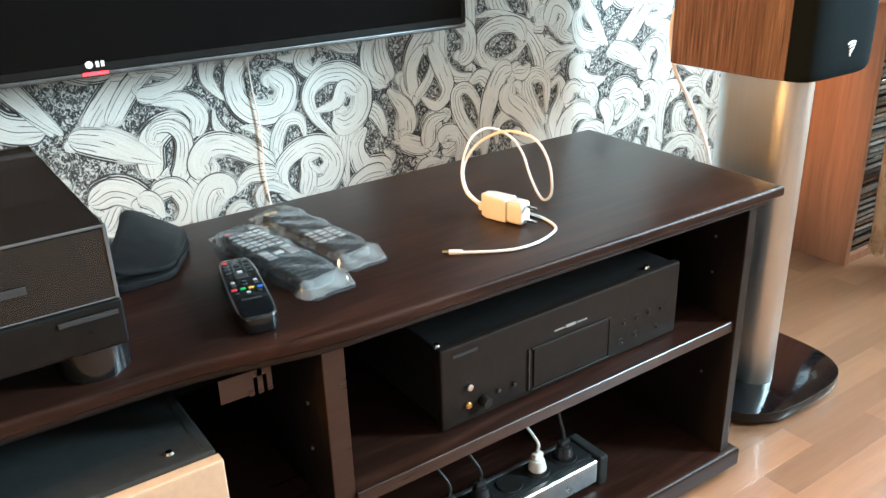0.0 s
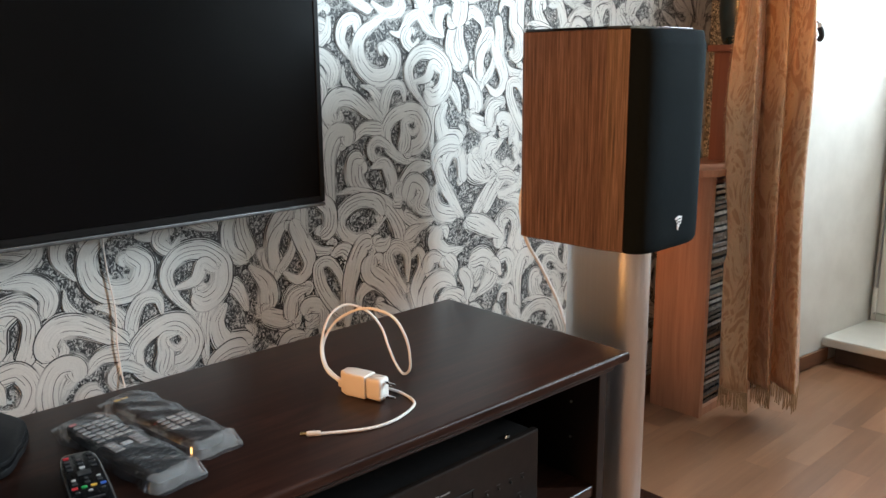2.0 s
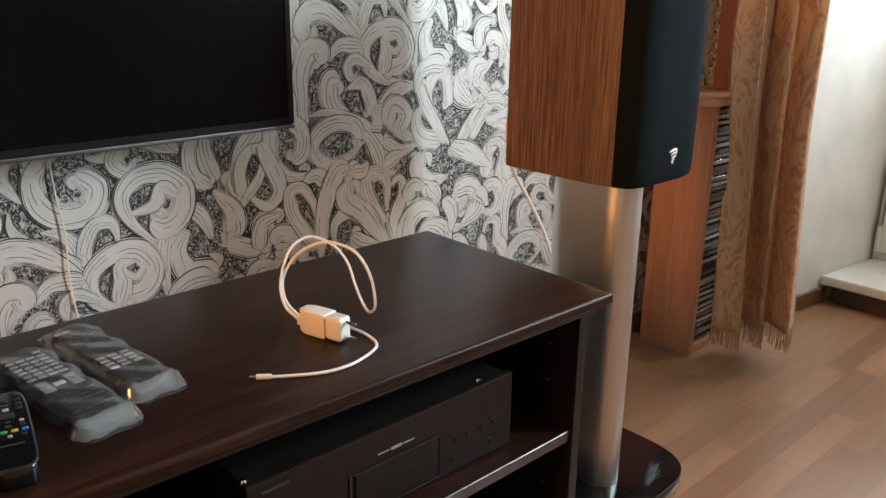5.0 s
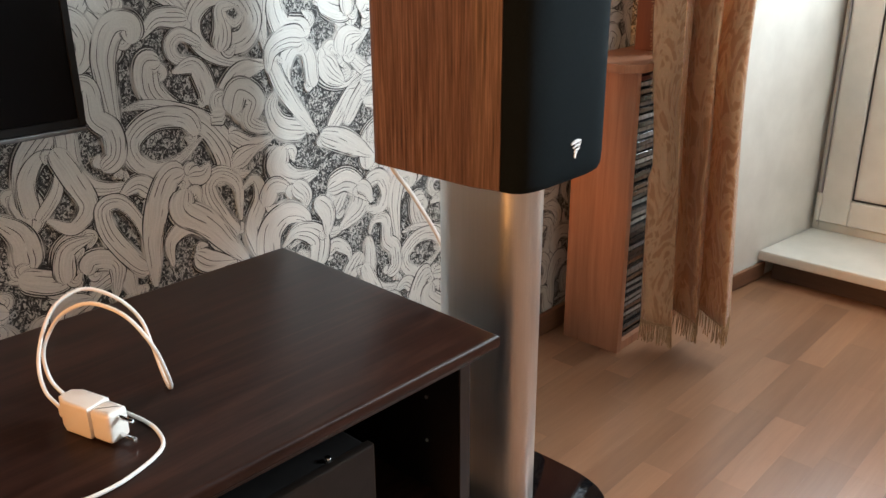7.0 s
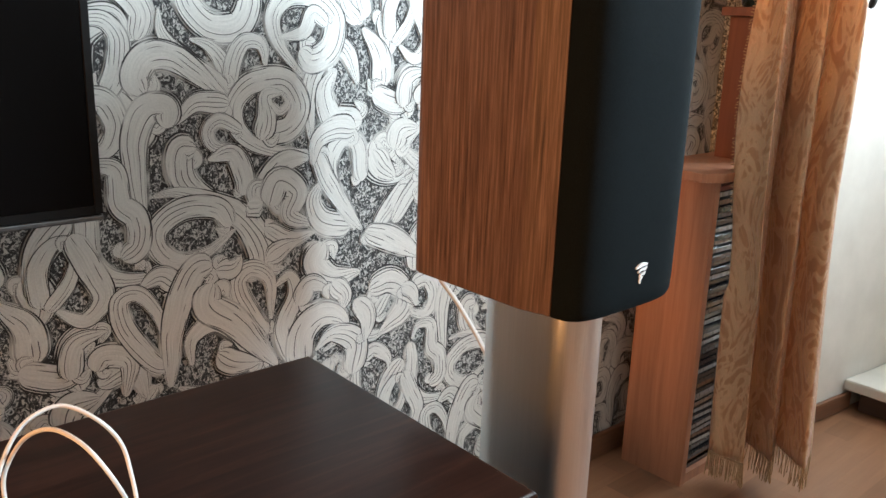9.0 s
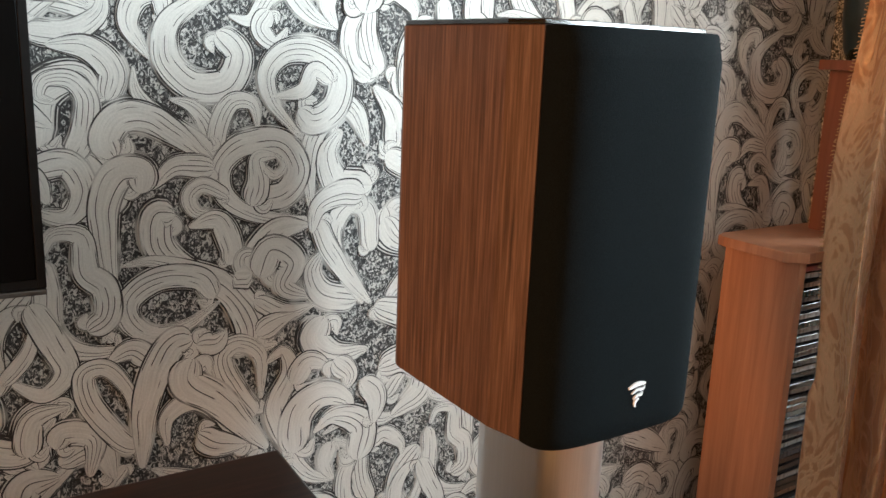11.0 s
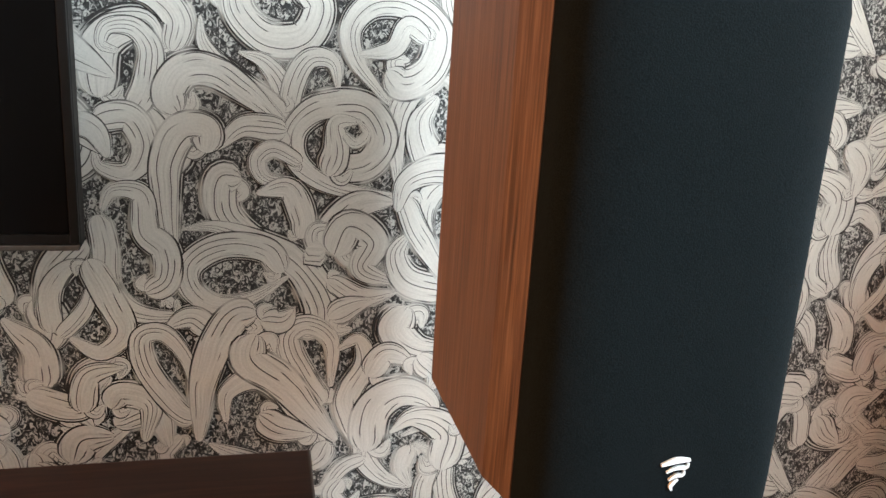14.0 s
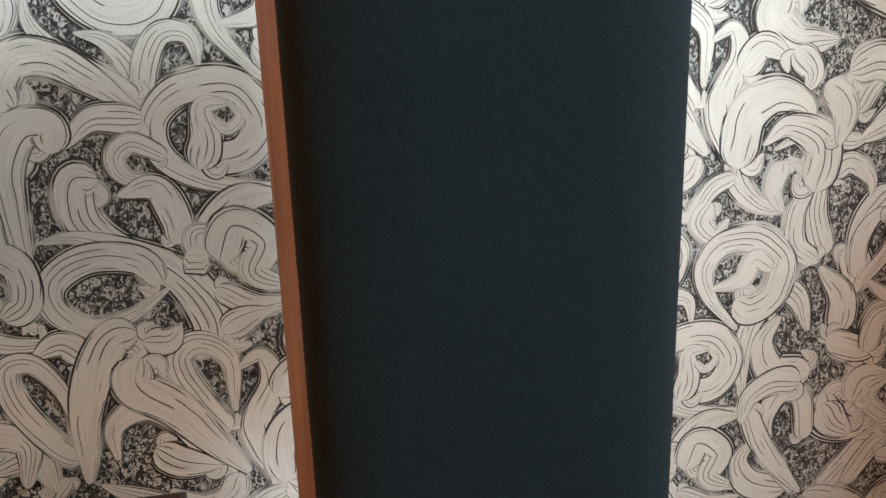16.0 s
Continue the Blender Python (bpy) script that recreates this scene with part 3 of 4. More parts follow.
part("column", prism(cap, 0.0282, 0.623), COLUMN, stand, smooth=True)
part("top_plate", box(1.235, 1.375, 0.845, 1.02, 0.6232, 0.6315, 0.002), BLACK_METAL, stand)
bm = box(1.392, 1.406, 0.802, 0.8035, 0.0281, 0.0286)
box(1.40, 1.414, 0.808, 0.8095, 0.0281, 0.0286, bm=bm), box(1.404, 1.422, 0.814, 0.8155, 0.0281, 0.0286, bm=bm)
part("printed_mark", bm, BUTTON_DARK, stand, "small grey printed mark")

spk = thing("loudspeaker", (1.29, 0.93, SZ0), "walnut-veneered bookshelf loudspeaker with dark cloth grille on its stand", "loudspeaker")
body = prism([(SX0, SYF + 0.038), (SX0 + 0.0090, SYF), (SX1 - 0.0090, SYF), (SX1, SYF + 0.038), (SX1, SYB - 0.012), (SX1 - 0.003, SYB - 0.003), (SX1 - 0.010, SYB), (SX0 + 0.010, SYB), (SX0 + 0.003, SYB - 0.003), (SX0, SYB - 0.012)], SZ0, SZ1 - 0.0052, 0.001, 1)
part("cabinet_body", body, VENEER, spk, "vertical-grained walnut veneer")
part("top_panel", prism([(SX0 - 0.0005, SYF + 0.038), (SX0 + 0.0085, SYF - 0.0006), (SX1 - 0.0085, SYF - 0.0006), (SX1 + 0.0005, SYF + 0.038), (SX1 + 0.0005, SYB - 0.012), (SX1 - 0.010, SYB + 0.0005), (SX0 + 0.010, SYB + 0.0005), (SX0 - 0.0005, SYB - 0.012)], SZ1 - 0.005, SZ1, 0.001, 1), GLOSS_BLACK, spk, "glossy black top panel")


def grille():
    """A cloth-covered frame, inset from the wooden edges, with rounded sides and chamfered ends."""
    bm, rings = bmesh.new(), []
    gx0, gx1, back = SX0 + 0.0094, SX1 - 0.0150, SYF - 0.0008
    for z, pull in ((SZ0, 0.010), (SZ0 + 0.004, 0.005), (SZ0 + 0.012, 0.001), (SZ0 + 0.03, 0), (0.75, 0), (0.90, 0), (SZ1 - 0.030, 0), (SZ1 - 0.027, 0.001), (SZ1 - 0.008, 0.006), (SZ1 - 0.0055, 0.008)):
        ring = [bm.verts.new((gx0, back, z))]
        for i in range(31):
            a = math.pi * i / 30
            c, s = math.cos(a), math.sin(a)
            x = (gx0 + gx1) / 2 - (gx1 - gx0) / 2 * math.copysign(abs(c) ** 0.44, c)
            y = back - 0.0005 - max(0.0, 0.0425 * s ** 0.44 + 0.0025 * s * s - pull)
            ring.append(bm.verts.new((x, y, z)))
        ring.append(bm.verts.new((gx1, back, z)))
        rings.append(ring)
    for a, b in zip(rings, rings[1:]):
        for k in range(len(a) - 1):
            bm.faces.new((a[k], a[k + 1], b[k + 1], b[k]))
        bm.faces.new((a[-1], a[0], b[0], b[-1]))
    bm.faces.new(rings[0]), bm.faces.new(rings[-1])
    bmesh.ops.remove_doubles(bm, verts=bm.verts, dist=0.00005)
    return bm


cloth = part("grille", grille(), CLOTH, spk, "dark teal-black cloth grille", smooth=True)
bm = bmesh.new()
for pts, half in ((((1.2868, 0.6812), (1.2960, 0.6838), (1.3048, 0.6836)), 0.0021), (((1.2905, 0.6762), (1.2962, 0.6788), (1.3025, 0.6790), (1.3040, 0.6815)), 0.0014), (((1.2925, 0.6712), (1.2968, 0.6738), (1.3008, 0.6740), (1.3020, 0.6765)), 0.0013), (((1.2952, 0.6642), (1.2944, 0.6668), (1.2962, 0.6698), (1.2985, 0.6712)), 0.0014)):
    way = smooth_path([(1.296 + (x - 1.296) * 1.15, 0, 0.6765 + (z - 0.6745) * 1.12) for x, z in pts], 4)
    rows = []
    for k, q in enumerate(way):
        d = (way[min(k + 1, len(way) - 1)] - way[max(k - 1, 0)]).normalized()
        w = half * (0.35 + 0.65 * math.sin(math.pi * min(1, (k + 0.6) / len(way))))
        side = Vector((-d.z, 0, d.x)) * w
        rows.append([bm.verts.new((p.x, y, p.z)) for p, y in ((q + side, 0.7780), (q - side, 0.7780), (q - side, 0.7806), (q + side, 0.7806))])
    for a, b in zip(rows, rows[1:]):
        for k in range(4):
            bm.faces.new((a[k], a[(k + 1) % 4], b[(k + 1) % 4], b[k]))
    bm.faces.new(rows[0]), bm.faces.new(rows[-1][::-1])
part("emblem", bm, WHITE_INK, spk, "small white emblem")
part("terminal_plate", box(1.255, 1.325, SYB + 0.0006, SYB + 0.004, 0.69, 0.77, 0.001), SATIN_BLACK, spk)

tagged(part("speaker_cable", tube([(1.280, 1.045, 0.735), (1.268, 1.078, 0.745), (1.262, 1.10, 0.715), (1.264, 1.11, 0.67), (1.288, 1.115, 0.60), (1.345, 1.12, 0.53), (1.415, 1.12, 0.42), (1.46, 1.12, 0.28), (1.47, 1.13, 0.10), (1.42, 1.18, 0.004)], 0.0036), CABLE_WHITE, smooth=True), "thick white speaker cable hanging behind the loudspeaker", "cable")

# ---- disc player on the shelf ----
cdp = thing("disc_player", (0.72, 0.94, 0.292), "black hi-fi disc player on the open cabinet shelf", "disc player")
PX0, PX1, PY = 0.506, 0.938, 0.786
part("case", box(PX0 + 0.004, PX1 - 0.004, PY + 0.0122, 1.085, 0.301, 0.4075, 0.003), BLACK_METAL, cdp)
panel = part("front_panel", box(PX0, PX1, PY, PY + 0.012, 0.2945, 0.4105, 0.003), PLAYER_FRONT, cdp)
part("display_window", box(0.654, 0.792, PY - 0.0022, PY - 0.0004, 0.305, 0.362, 0.0008), PLAYER_FRONT, panel, "dark display window")
bm = box(0.650, 0.7955, PY - 0.0030, PY - 0.0003, 0.3626, 0.3650, 0.0004, 1)
box(0.7926, 0.7955, PY - 0.0030, PY - 0.0003, 0.303, 0.3625, 0.0004, 1, bm=bm), box(0.650, 0.7955, PY - 0.0030, PY - 0.0003, 0.3010, 0.3029, 0.0004, 1, bm=bm)
part("display_surround", bm, PLAYER_FRONT, panel, "raised dark surround")
part("tray_line", box(0.6452, 0.6466, PY - 0.0024, PY - 0.0004, 0.303, 0.366), TRIM_METAL, panel, "thin bright line")
part("lettering", box(0.690, 0.708, PY - 0.0012, PY - 0.0003, 0.3765, 0.3780), GREY_INK, panel, "tiny grey printed line")
part("lettering", box(0.711, 0.729, PY - 0.0012, PY - 0.0003, 0.3755, 0.3795), GREY_INK, panel)
part("lettering", box(0.732, 0.750, PY - 0.0012, PY - 0.0003, 0.3765, 0.3780), GREY_INK, panel)
part("lettering", box(0.524, 0.562, PY - 0.0012, PY - 0.0003, 0.3945, 0.3985), BUTTON_DARK, panel, "dark maker's bar")
for x, z in ((0.823, 0.345), (0.848, 0.3455), (0.874, 0.3455), (0.900, 0.3450), (0.820, 0.3150), (0.848, 0.3180), (0.894, 0.3155)):
    part("button", rod((x, PY - 0.0003, z), (x, PY - 0.004, z), 0.0017, seg=14, bevel=0.0006), TRIM_METAL, panel, "small grey button")
    part("lettering", box(x - 0.004, x + 0.004, PY - 0.0010, PY - 0.0003, z + 0.0052, z + 0.0060), BUTTON_DARK, panel)
part("power_button", rod((0.548, PY - 0.0003, 0.346), (0.548, PY - 0.005, 0.346), 0.0046, seg=18, bevel=0.001), CHROME, panel)
part("headphone_socket", rod((0.546, PY - 0.0003, 0.320), (0.546, PY - 0.004, 0.320), 0.0050, seg=18, bevel=0.0015), GOLD, panel, "gold-rimmed headphone socket")
part("volume_knob", rod((0.570, PY - 0.0003, 0.318), (0.570, PY - 0.012, 0.318), 0.0078, seg=20, bevel=0.0015), BLACK_METAL, panel)
for x in (0.595, 0.621):
    part("button", rod((x, PY - 0.0003, 0.3225), (x, PY - 0.0035, 0.3225), 0.0030, seg=14, bevel=0.0008), TRIM_METAL, panel)
for x, y in ((PX0 + 0.006, 0.802), (0.884, 0.802)):
    part("screw", rod((x, y, 0.4077), (x, y, 0.4125), 0.0050, 0.0035, seg=14), CHROME, cdp, "bright screw head")
for x in (PX0 + 0.05, PX1 - 0.05):
    for y in (0.83, 1.04):
        part("foot", rod((x, y, 0.2922), (x, y, 0.3009), 0.02, seg=20, bevel=0.002), RUBBER, cdp)

# ---- amplifier in the middle bay ----
amp = thing("amplifier", (0.0, 0.93, 0.268), "amplifier with black lid and champagne front in the middle bay", "amplifier")
part("case", box(-0.208, 0.2105, 0.742, 1.05, 0.277, 0.429, 0.003), AMP_LID, amp, "black steel lid")
part("front_panel", box(-0.21, 0.213, 0.728, 0.7418, 0.277, 0.424, 0.002), CHAMPAGNE, amp, "champagne aluminium front panel")
for x in (-0.17, 0.172):
    part("screw", rod((x, 0.762, 0.4288), (x, 0.762, 0.4315), 0.0050, 0.0034, seg=14), CHROME, amp, "bright screw head")
part("lid_seam", box(0.199, 0.2005, 0.75, 1.04, 0.4289, 0.4295), RUBBER, amp)
for x in (-0.16, 0.16):
    for y in (0.83, 1.0):
        part("foot", rod((x, y, 0.2682), (x, y, 0.2769), 0.02, seg=20), RUBBER, amp)

# ---- turntable ----
EDGE_GLINT = material("acrylic_glint_grey", 0.2, 0.0, (0.11, 0.11, 0.115))
deck = thing("turntable", (-0.06, 0.91, TOPZ), "black turntable with a closed smoked dust cover on the cabinet top", "turntable")
DX0, DX1, DY0, DY1 = -0.285, 0.157, 0.757, 1.075
part("plinth", box(DX0, DX1, DY0, DY1, 0.558, 0.603, 0.006, 3), DECK_BLACK, deck)
for x in (DX0 + 0.06, DX1 - 0.024):
    for y in (DY0 + 0.062, DY1 - 0.05):
        f = part("foot", rod((x, y, TOPZ + 0.0002), (x, y, TOPZ + 0.0448), 0.034, 0.033, seg=32, bevel=0.003), GLOSS_BLACK, deck, "round glossy black foot", smooth=True)
part("platter", rod((-0.10, 0.915, 0.6032), (-0.10, 0.915, 0.618), 0.135, seg=48, bevel=0.002), RUBBER, deck)
part("tonearm", tube([(0.09, 1.02, 0.628), (0.07, 0.94, 0.628), (0.02, 0.87, 0.626)], 0.004), SILVER, deck)
cover = part("dust_cover", box(DX0 + 0.003, DX1 - 0.003, DY0 + 0.002, DY1 - 0.002, 0.6676, 0.671, 0.0006, 1), SMOKED, deck, "smoked acrylic dust cover")
for xa, xb, ya, yb in ((DX0 + 0.003, DX1 - 0.003, DY0 + 0.002, DY0 + 0.0055), (DX0 + 0.003, DX1 - 0.003, DY1 - 0.0055, DY1 - 0.002),
                       (DX0 + 0.003, DX0 + 0.0065, DY0 + 0.0056, DY1 - 0.0056), (DX1 - 0.0065, DX1 - 0.003, DY0 + 0.0056, DY1 - 0.0056)):
    part("cover_wall", box(xa, xb, ya, yb, 0.6035, 0.6675), SMOKED, cover)
bm = box(DX1 - 0.0052, DX1 - 0.0022, DY0 + 0.0008, DY0 + 0.0019, 0.6035, 0.671, 0.0004, 1)
box(DX0 + 0.003, DX1 - 0.0053, DY0 + 0.0008, DY0 + 0.0019, 0.669, 0.6715, 0.0004, 1, bm=bm), box(DX0 + 0.003, DX1 - 0.0053, DY0 + 0.0008, DY0 + 0.0019, 0.6035, 0.6050, 0.0004, 1, bm=bm)
part("painted_glint", bm, EDGE_GLINT, cover, "thin grey strips painted as glints along the edges")
part("cover_tab", box(0.055, 0.085, DY0 - 0.0015, DY0 + 0.0018, 0.628, 0.634, 0.0005), BUTTON_DARK, cover)
part("cover_rest", box(DX1 - 0.055, DX1 - 0.006, DY0 - 0.002, DY0 - 0.0003, 0.590, 0.5945, 0.0005), BUTTON_DARK, deck)

# ---- small things on the cabinet top ----
wal = thing("wallet", (0.254, 1.03, TOPZ), "folded black leather wallet lying half open", "wallet", rz=-12)


LEATHER = plain("worn_black_leather", (0.008, 0.008, 0.009), (0.016, 0.015, 0.015), 45, 0.5, 0, 0.5)
LEATHER.node_tree.nodes["Principled BSDF"].inputs["Specular IOR Level"].default_value = 0.2


def leather(z0, z1, lift, w, h):
    bm = prism(super_outline(0, 0, w, h, 4.5, 40), z0, z1, 0.002)
    for v in bm.verts:
        v.co.z += lift * (w - v.co.x) / (2 * w) * (0.35 + 0.65 * (v.co.y + h) / (2 * h)) + 0.0030 * math.sin(v.co.x * 90 + 1) * math.cos(v.co.y * 55)
        v.co.z = max(v.co.z, 0.0003)
        v.co.y *= 1 - 0.32 * (v.co.x + w) / (2 * w)
        v.co.x += 0.22 * v.co.y + 0.002 * math.sin(v.co.y * 70)
    return bm


part("lower_flap", leather(0.0012, 0.010, 0, 0.040, 0.085), LEATHER, wal, local=True, smooth=True)
part("upper_flap", leather(0.0112, 0.017, 0.034, 0.039, 0.084), LEATHER, wal, local=True, smooth=True)
part("zip", box(-0.03, 0.0, -0.0735, -0.0725, 0.0098, 0.0106), BUTTON_DARK, wal, local=True)

BUTTON_PALE = material("pale_rubber_button", 0.5, 0.0, (0.50, 0.47, 0.46))
INK_OF = {"r": RED_INK, "a": AMBER_INK, "g": GREEN_INK, "b": BLUE_INK, "w": WHITE_INK, "m": BUTTON_PALE, "d": BUTTON_DARK}


def remote(name, place, rz, half_w, half_l, height, rows, label, wrapped, tilt=0.0):
    """rows: (y, string of button colours, button half width, half length)."""
    ob = thing(name, place, label, "remote control", "remote controls", rz=rz)
    lift = 0.0018 if wrapped else 0.0
    shell = prism(super_outline(0, 0, half_w, half_l, 5, 48), lift + 0.0002, lift + height, 0.004, 3)
    case = part("shell", shell, SATIN_BLACK if wrapped else GLOSS_BLACK, ob, local=True, smooth=True)
    for y, codes, bw, bl in rows:
        n = len(codes)
        for i, c in enumerate(codes):
            if c == " ":
                continue
            x = (i - (n - 1) / 2) * half_w * 1.72 / max(n, 3) if n > 1 else 0
            zt = lift + height
            part("button", box(x - bw, x + bw, y - bl, y + bl, zt - 0.0006, zt + 0.0013, 0.0006, 1), INK_OF[c], case, local=True)
    if wrapped:
        bm = bmesh.new()
        n, m = 40, 12
        grid = []
        rnd = random.Random(int(place[0] * 1000))
        for i in range(n + 1):
            v = i / n * 2 - 1
            row = []
            for j in range(m + 1):
                u = j / m * 2 - 1
                flat = max(0, abs(v) - half_l / (half_l + 0.024)) / (1 - half_l / (half_l + 0.024))
                zz = lift + (height + 0.0026) * (1 - abs(u) ** 9) * (1 - min(1, flat * 1.5)) + 0.0008 * math.sin(v * 17 + u * 5) + rnd.uniform(-0.0004, 0.0004)
                row.append(bm.verts.new((u * (half_w + 0.009 + 0.0025 * math.sin(v * 13)) * (1 - 0.25 * flat), v * (half_l + 0.024), max(zz, 0.0012 + 0.0006 * (j % 2)))))
            grid.append(row)
        for i in range(n):
            for j in range(m):
                bm.faces.new((grid[i][j], grid[i + 1][j], grid[i + 1][j + 1], grid[i][j + 1]))
        part("wrapping", bm, WRAP, ob, "crinkled clear plastic bag", local=True, smooth=True)
    return ob


rows_a = [(0.088, "r  m", 0.0042, 0.0022)] + [(0.076 - 0.011 * k, "mmmm", 0.0046, 0.0026) for k in range(6)] + [(0.004, "m m", 0.006, 0.004), (-0.006, "mwm", 0.006, 0.004), (-0.016, "m m", 0.006, 0.004)] + [(-0.034 - 0.011 * k, "dddd", 0.0042, 0.0024) for k in range(5)]
remote("remote_control", (0.375, 0.936, TOPZ), 6.0, 0.0265, 0.102, 0.013, rows_a, "long black remote control in a clear plastic bag", True)
rows_b = [(0.088, "aa  ", 0.004, 0.0022)] + [(0.074 - 0.011 * k, "ddd", 0.004, 0.0024) for k in range(3)] + [(0.030, " d ", 0.009, 0.009)] + [(-0.012 - 0.0105 * k, "mmm", 0.0052, 0.0030) for k in range(4)] + [(-0.064, "dd", 0.004, 0.0024)]
remote("remote_control", (0.444, 0.974, TOPZ), 6.0, 0.0245, 0.100, 0.0125, rows_b, "slim black remote control in a clear plastic bag", True)
rows_c = [(0.067, "r d", 0.0030, 0.0018), (0.057, "ddd", 0.0030, 0.0022), (0.047, "ddd", 0.0030, 0.0022), (0.037, "dmd", 0.0030, 0.0022), (0.024, " d ", 0.0070, 0.0055), (0.010, "mdm", 0.0022, 0.0014), (0.001, "ddd", 0.0026, 0.0018), (-0.009, "rgab", 0.0030, 0.0020), (-0.019, "dmd", 0.0022, 0.0012), (-0.036, "d", 0.011, 0.0006)]
remote("remote_control", (0.303, 0.856, TOPZ), -12.5, 0.0210, 0.080, 0.021, rows_c, "curved glossy black remote control with coloured keys", False)

# charger with its cable
chg = thing("phone_charger", (0.6765, 0.8790, TOPZ), "white plug-in phone charger lying on the cabinet top", "charger", rz=-75)
body = prism([(-0.029, -0.007), (-0.018, -0.0125), (0.014, -0.0125), (0.014, 0.0125), (-0.018, 0.0125), (-0.029, 0.007)], 0.0003, 0.0325, 0.003, 3)
part("body", body, WHITE_PLASTIC, chg, local=True, smooth=True)
head = prism(super_outline(0.0265, 0, 0.0123, 0.0112, 6, 40), 0.0012, 0.0315, 0.005, 3)
part("plug_head", head, WHITE_PLASTIC, chg, local=True, smooth=True)
for z in (0.0070, 0.0255):
    bm = rod((0.0389, 0, z), (0.046, 0, z), 0.0023, seg=12)
    rod((0.046, 0, z), (0.056, 0, z), 0.0021, 0.0016, seg=12, bm=bm)
    part("pin", bm, CHROME, chg, "metal plug pin", local=True)
part("cable_socket", box(-0.037, -0.0292, -0.0045, 0.0045, 0.0060, 0.0175, 0.002), WHITE_PLASTIC, chg, local=True)
A, D, N = Vector((0.660, 0.921, 0)), Vector((0.938, -0.345, 0)), Vector((0.345, 0.938, 0))


def on_loop(u, z, off=0.0):
    return A + D * u + N * off + Vector((0, 0, z))


cable = thing("charging_cable", (0.66, 0.86, TOPZ), "thin white charging cable standing in a loop beside the charger", "cable")
loop = [(0.6668, 0.9160, 0.5250), on_loop(-0.003, 0.536, 0.020), on_loop(-0.004, 0.557, 0.040), on_loop(0.006, 0.584, 0.055), on_loop(0.022, 0.603, 0.066), on_loop(0.048, 0.609, 0.074), on_loop(0.075, 0.597, 0.065), on_loop(0.0940, 0.571, 0.064),
        on_loop(0.101, 0.543, 0.054), on_loop(0.1045, 0.523, 0.034), on_loop(0.1065, 0.5165, 0.008), on_loop(0.1045, 0.5380, -0.024), on_loop(0.0935, 0.5830, -0.042), on_loop(0.077, 0.616, -0.042), on_loop(0.061, 0.625, -0.022), on_loop(0.043, 0.622, 0.004),
        on_loop(0.023, 0.602, 0.036), on_loop(0.009, 0.579, 0.050), on_loop(0.001, 0.5575, 0.050), on_loop(0.003, 0.5345, 0.044), on_loop(0.012, 0.521, 0.034), (0.688, 0.934, 0.5160), (0.704, 0.903, 0.5155), (0.713, 0.868, 0.5155), (0.7150, 0.834, 0.5155), (0.7030, 0.802, 0.5155),
        (0.665, 0.7845, 0.5155), (0.632, 0.7815, 0.5155), (0.603, 0.790, 0.5155), (0.5620, 0.8130, 0.5165)]
part("cord", tube(loop, 0.0019, 8, 8), CABLE_WHITE, cable, smooth=True)
tip_way = Vector((-0.80, 0.6, 0)).normalized()
tip_at = Vector((0.5620, 0.8130, 0.5172))
bm = rod(tip_at, tip_at + tip_way * 0.017, 0.0033, seg=14, bevel=0.0006)
part("connector", bm, WHITE_PLASTIC, cable)
part("connector_tip", rod(tip_at + tip_way * 0.0172, tip_at + tip_way * 0.0245, 0.0024, seg=10), GOLD, cable, "brass contact tip")

# power strip in the lower bay
strip = thing("power_strip", (0.65, 0.85, 0.048), "silver and black power strip with plugs in the lower shelf bay", "power strip")
part("housing", box(0.47, 0.815, 0.822, 0.872, 0.0483, 0.098, 0.004), SATIN_BLACK, strip)
part("front_rail", box(0.472, 0.812, 0.808, 0.8218, 0.056, 0.098, 0.005, 3), SILVER, strip, "ribbed aluminium rail")
part("back_rail", box(0.472, 0.812, 0.8722, 0.879, 0.056, 0.098, 0.002), SILVER, strip)
part("end_cap", box(0.8152, 0.832, 0.806, 0.881, 0.0486, 0.101, 0.004), RUBBER, strip)
for k in range(6):
    x = 0.50 + k * 0.055
    part("socket", rod((x, 0.847, 0.0981), (x, 0.847, 0.1005), 0.0205, 0.0195, seg=24), BLACK_METAL, strip)


def plug(place, mat, label, cord):
    ob = thing("mains_plug", place, label, "plug", "plugs in the power strip")
    part("body", rod((0, 0, 0.0003), (0, 0, 0.022), 0.0150, 0.0105, seg=20, bevel=0.003), mat, ob, local=True, smooth=True)
    part("grip", box(-0.009, 0.009, -0.005, 0.005, 0.0222, 0.031, 0.003), mat, ob, local=True)
    part("cord", tube([(0, 0, 0.0312), (0.0, 0.008, 0.055), *cord], 0.0026), mat, ob, local=True, smooth=True)


plug((0.720, 0.847, 0.1005), WHITE_PLASTIC, "white mains plug with its cord", [(-0.03, 0.08, 0.12), (-0.07, 0.20, 0.14)])
plug((0.775, 0.847, 0.1005), SATIN_BLACK, "black mains plug with its cord", [(-0.004, 0.05, 0.13), (-0.02, 0.20, 0.15)])
plug((0.610, 0.847, 0.1005), SATIN_BLACK, "black mains plug with its cord", [(-0.03, 0.08, 0.12), (-0.05, 0.2, 0.14)])
plug((0.555, 0.847, 0.1005), SATIN_BLACK, "black mains plug with its cord", [(-0.03, 0.08, 0.11), (-0.06, 0.2, 0.13)])

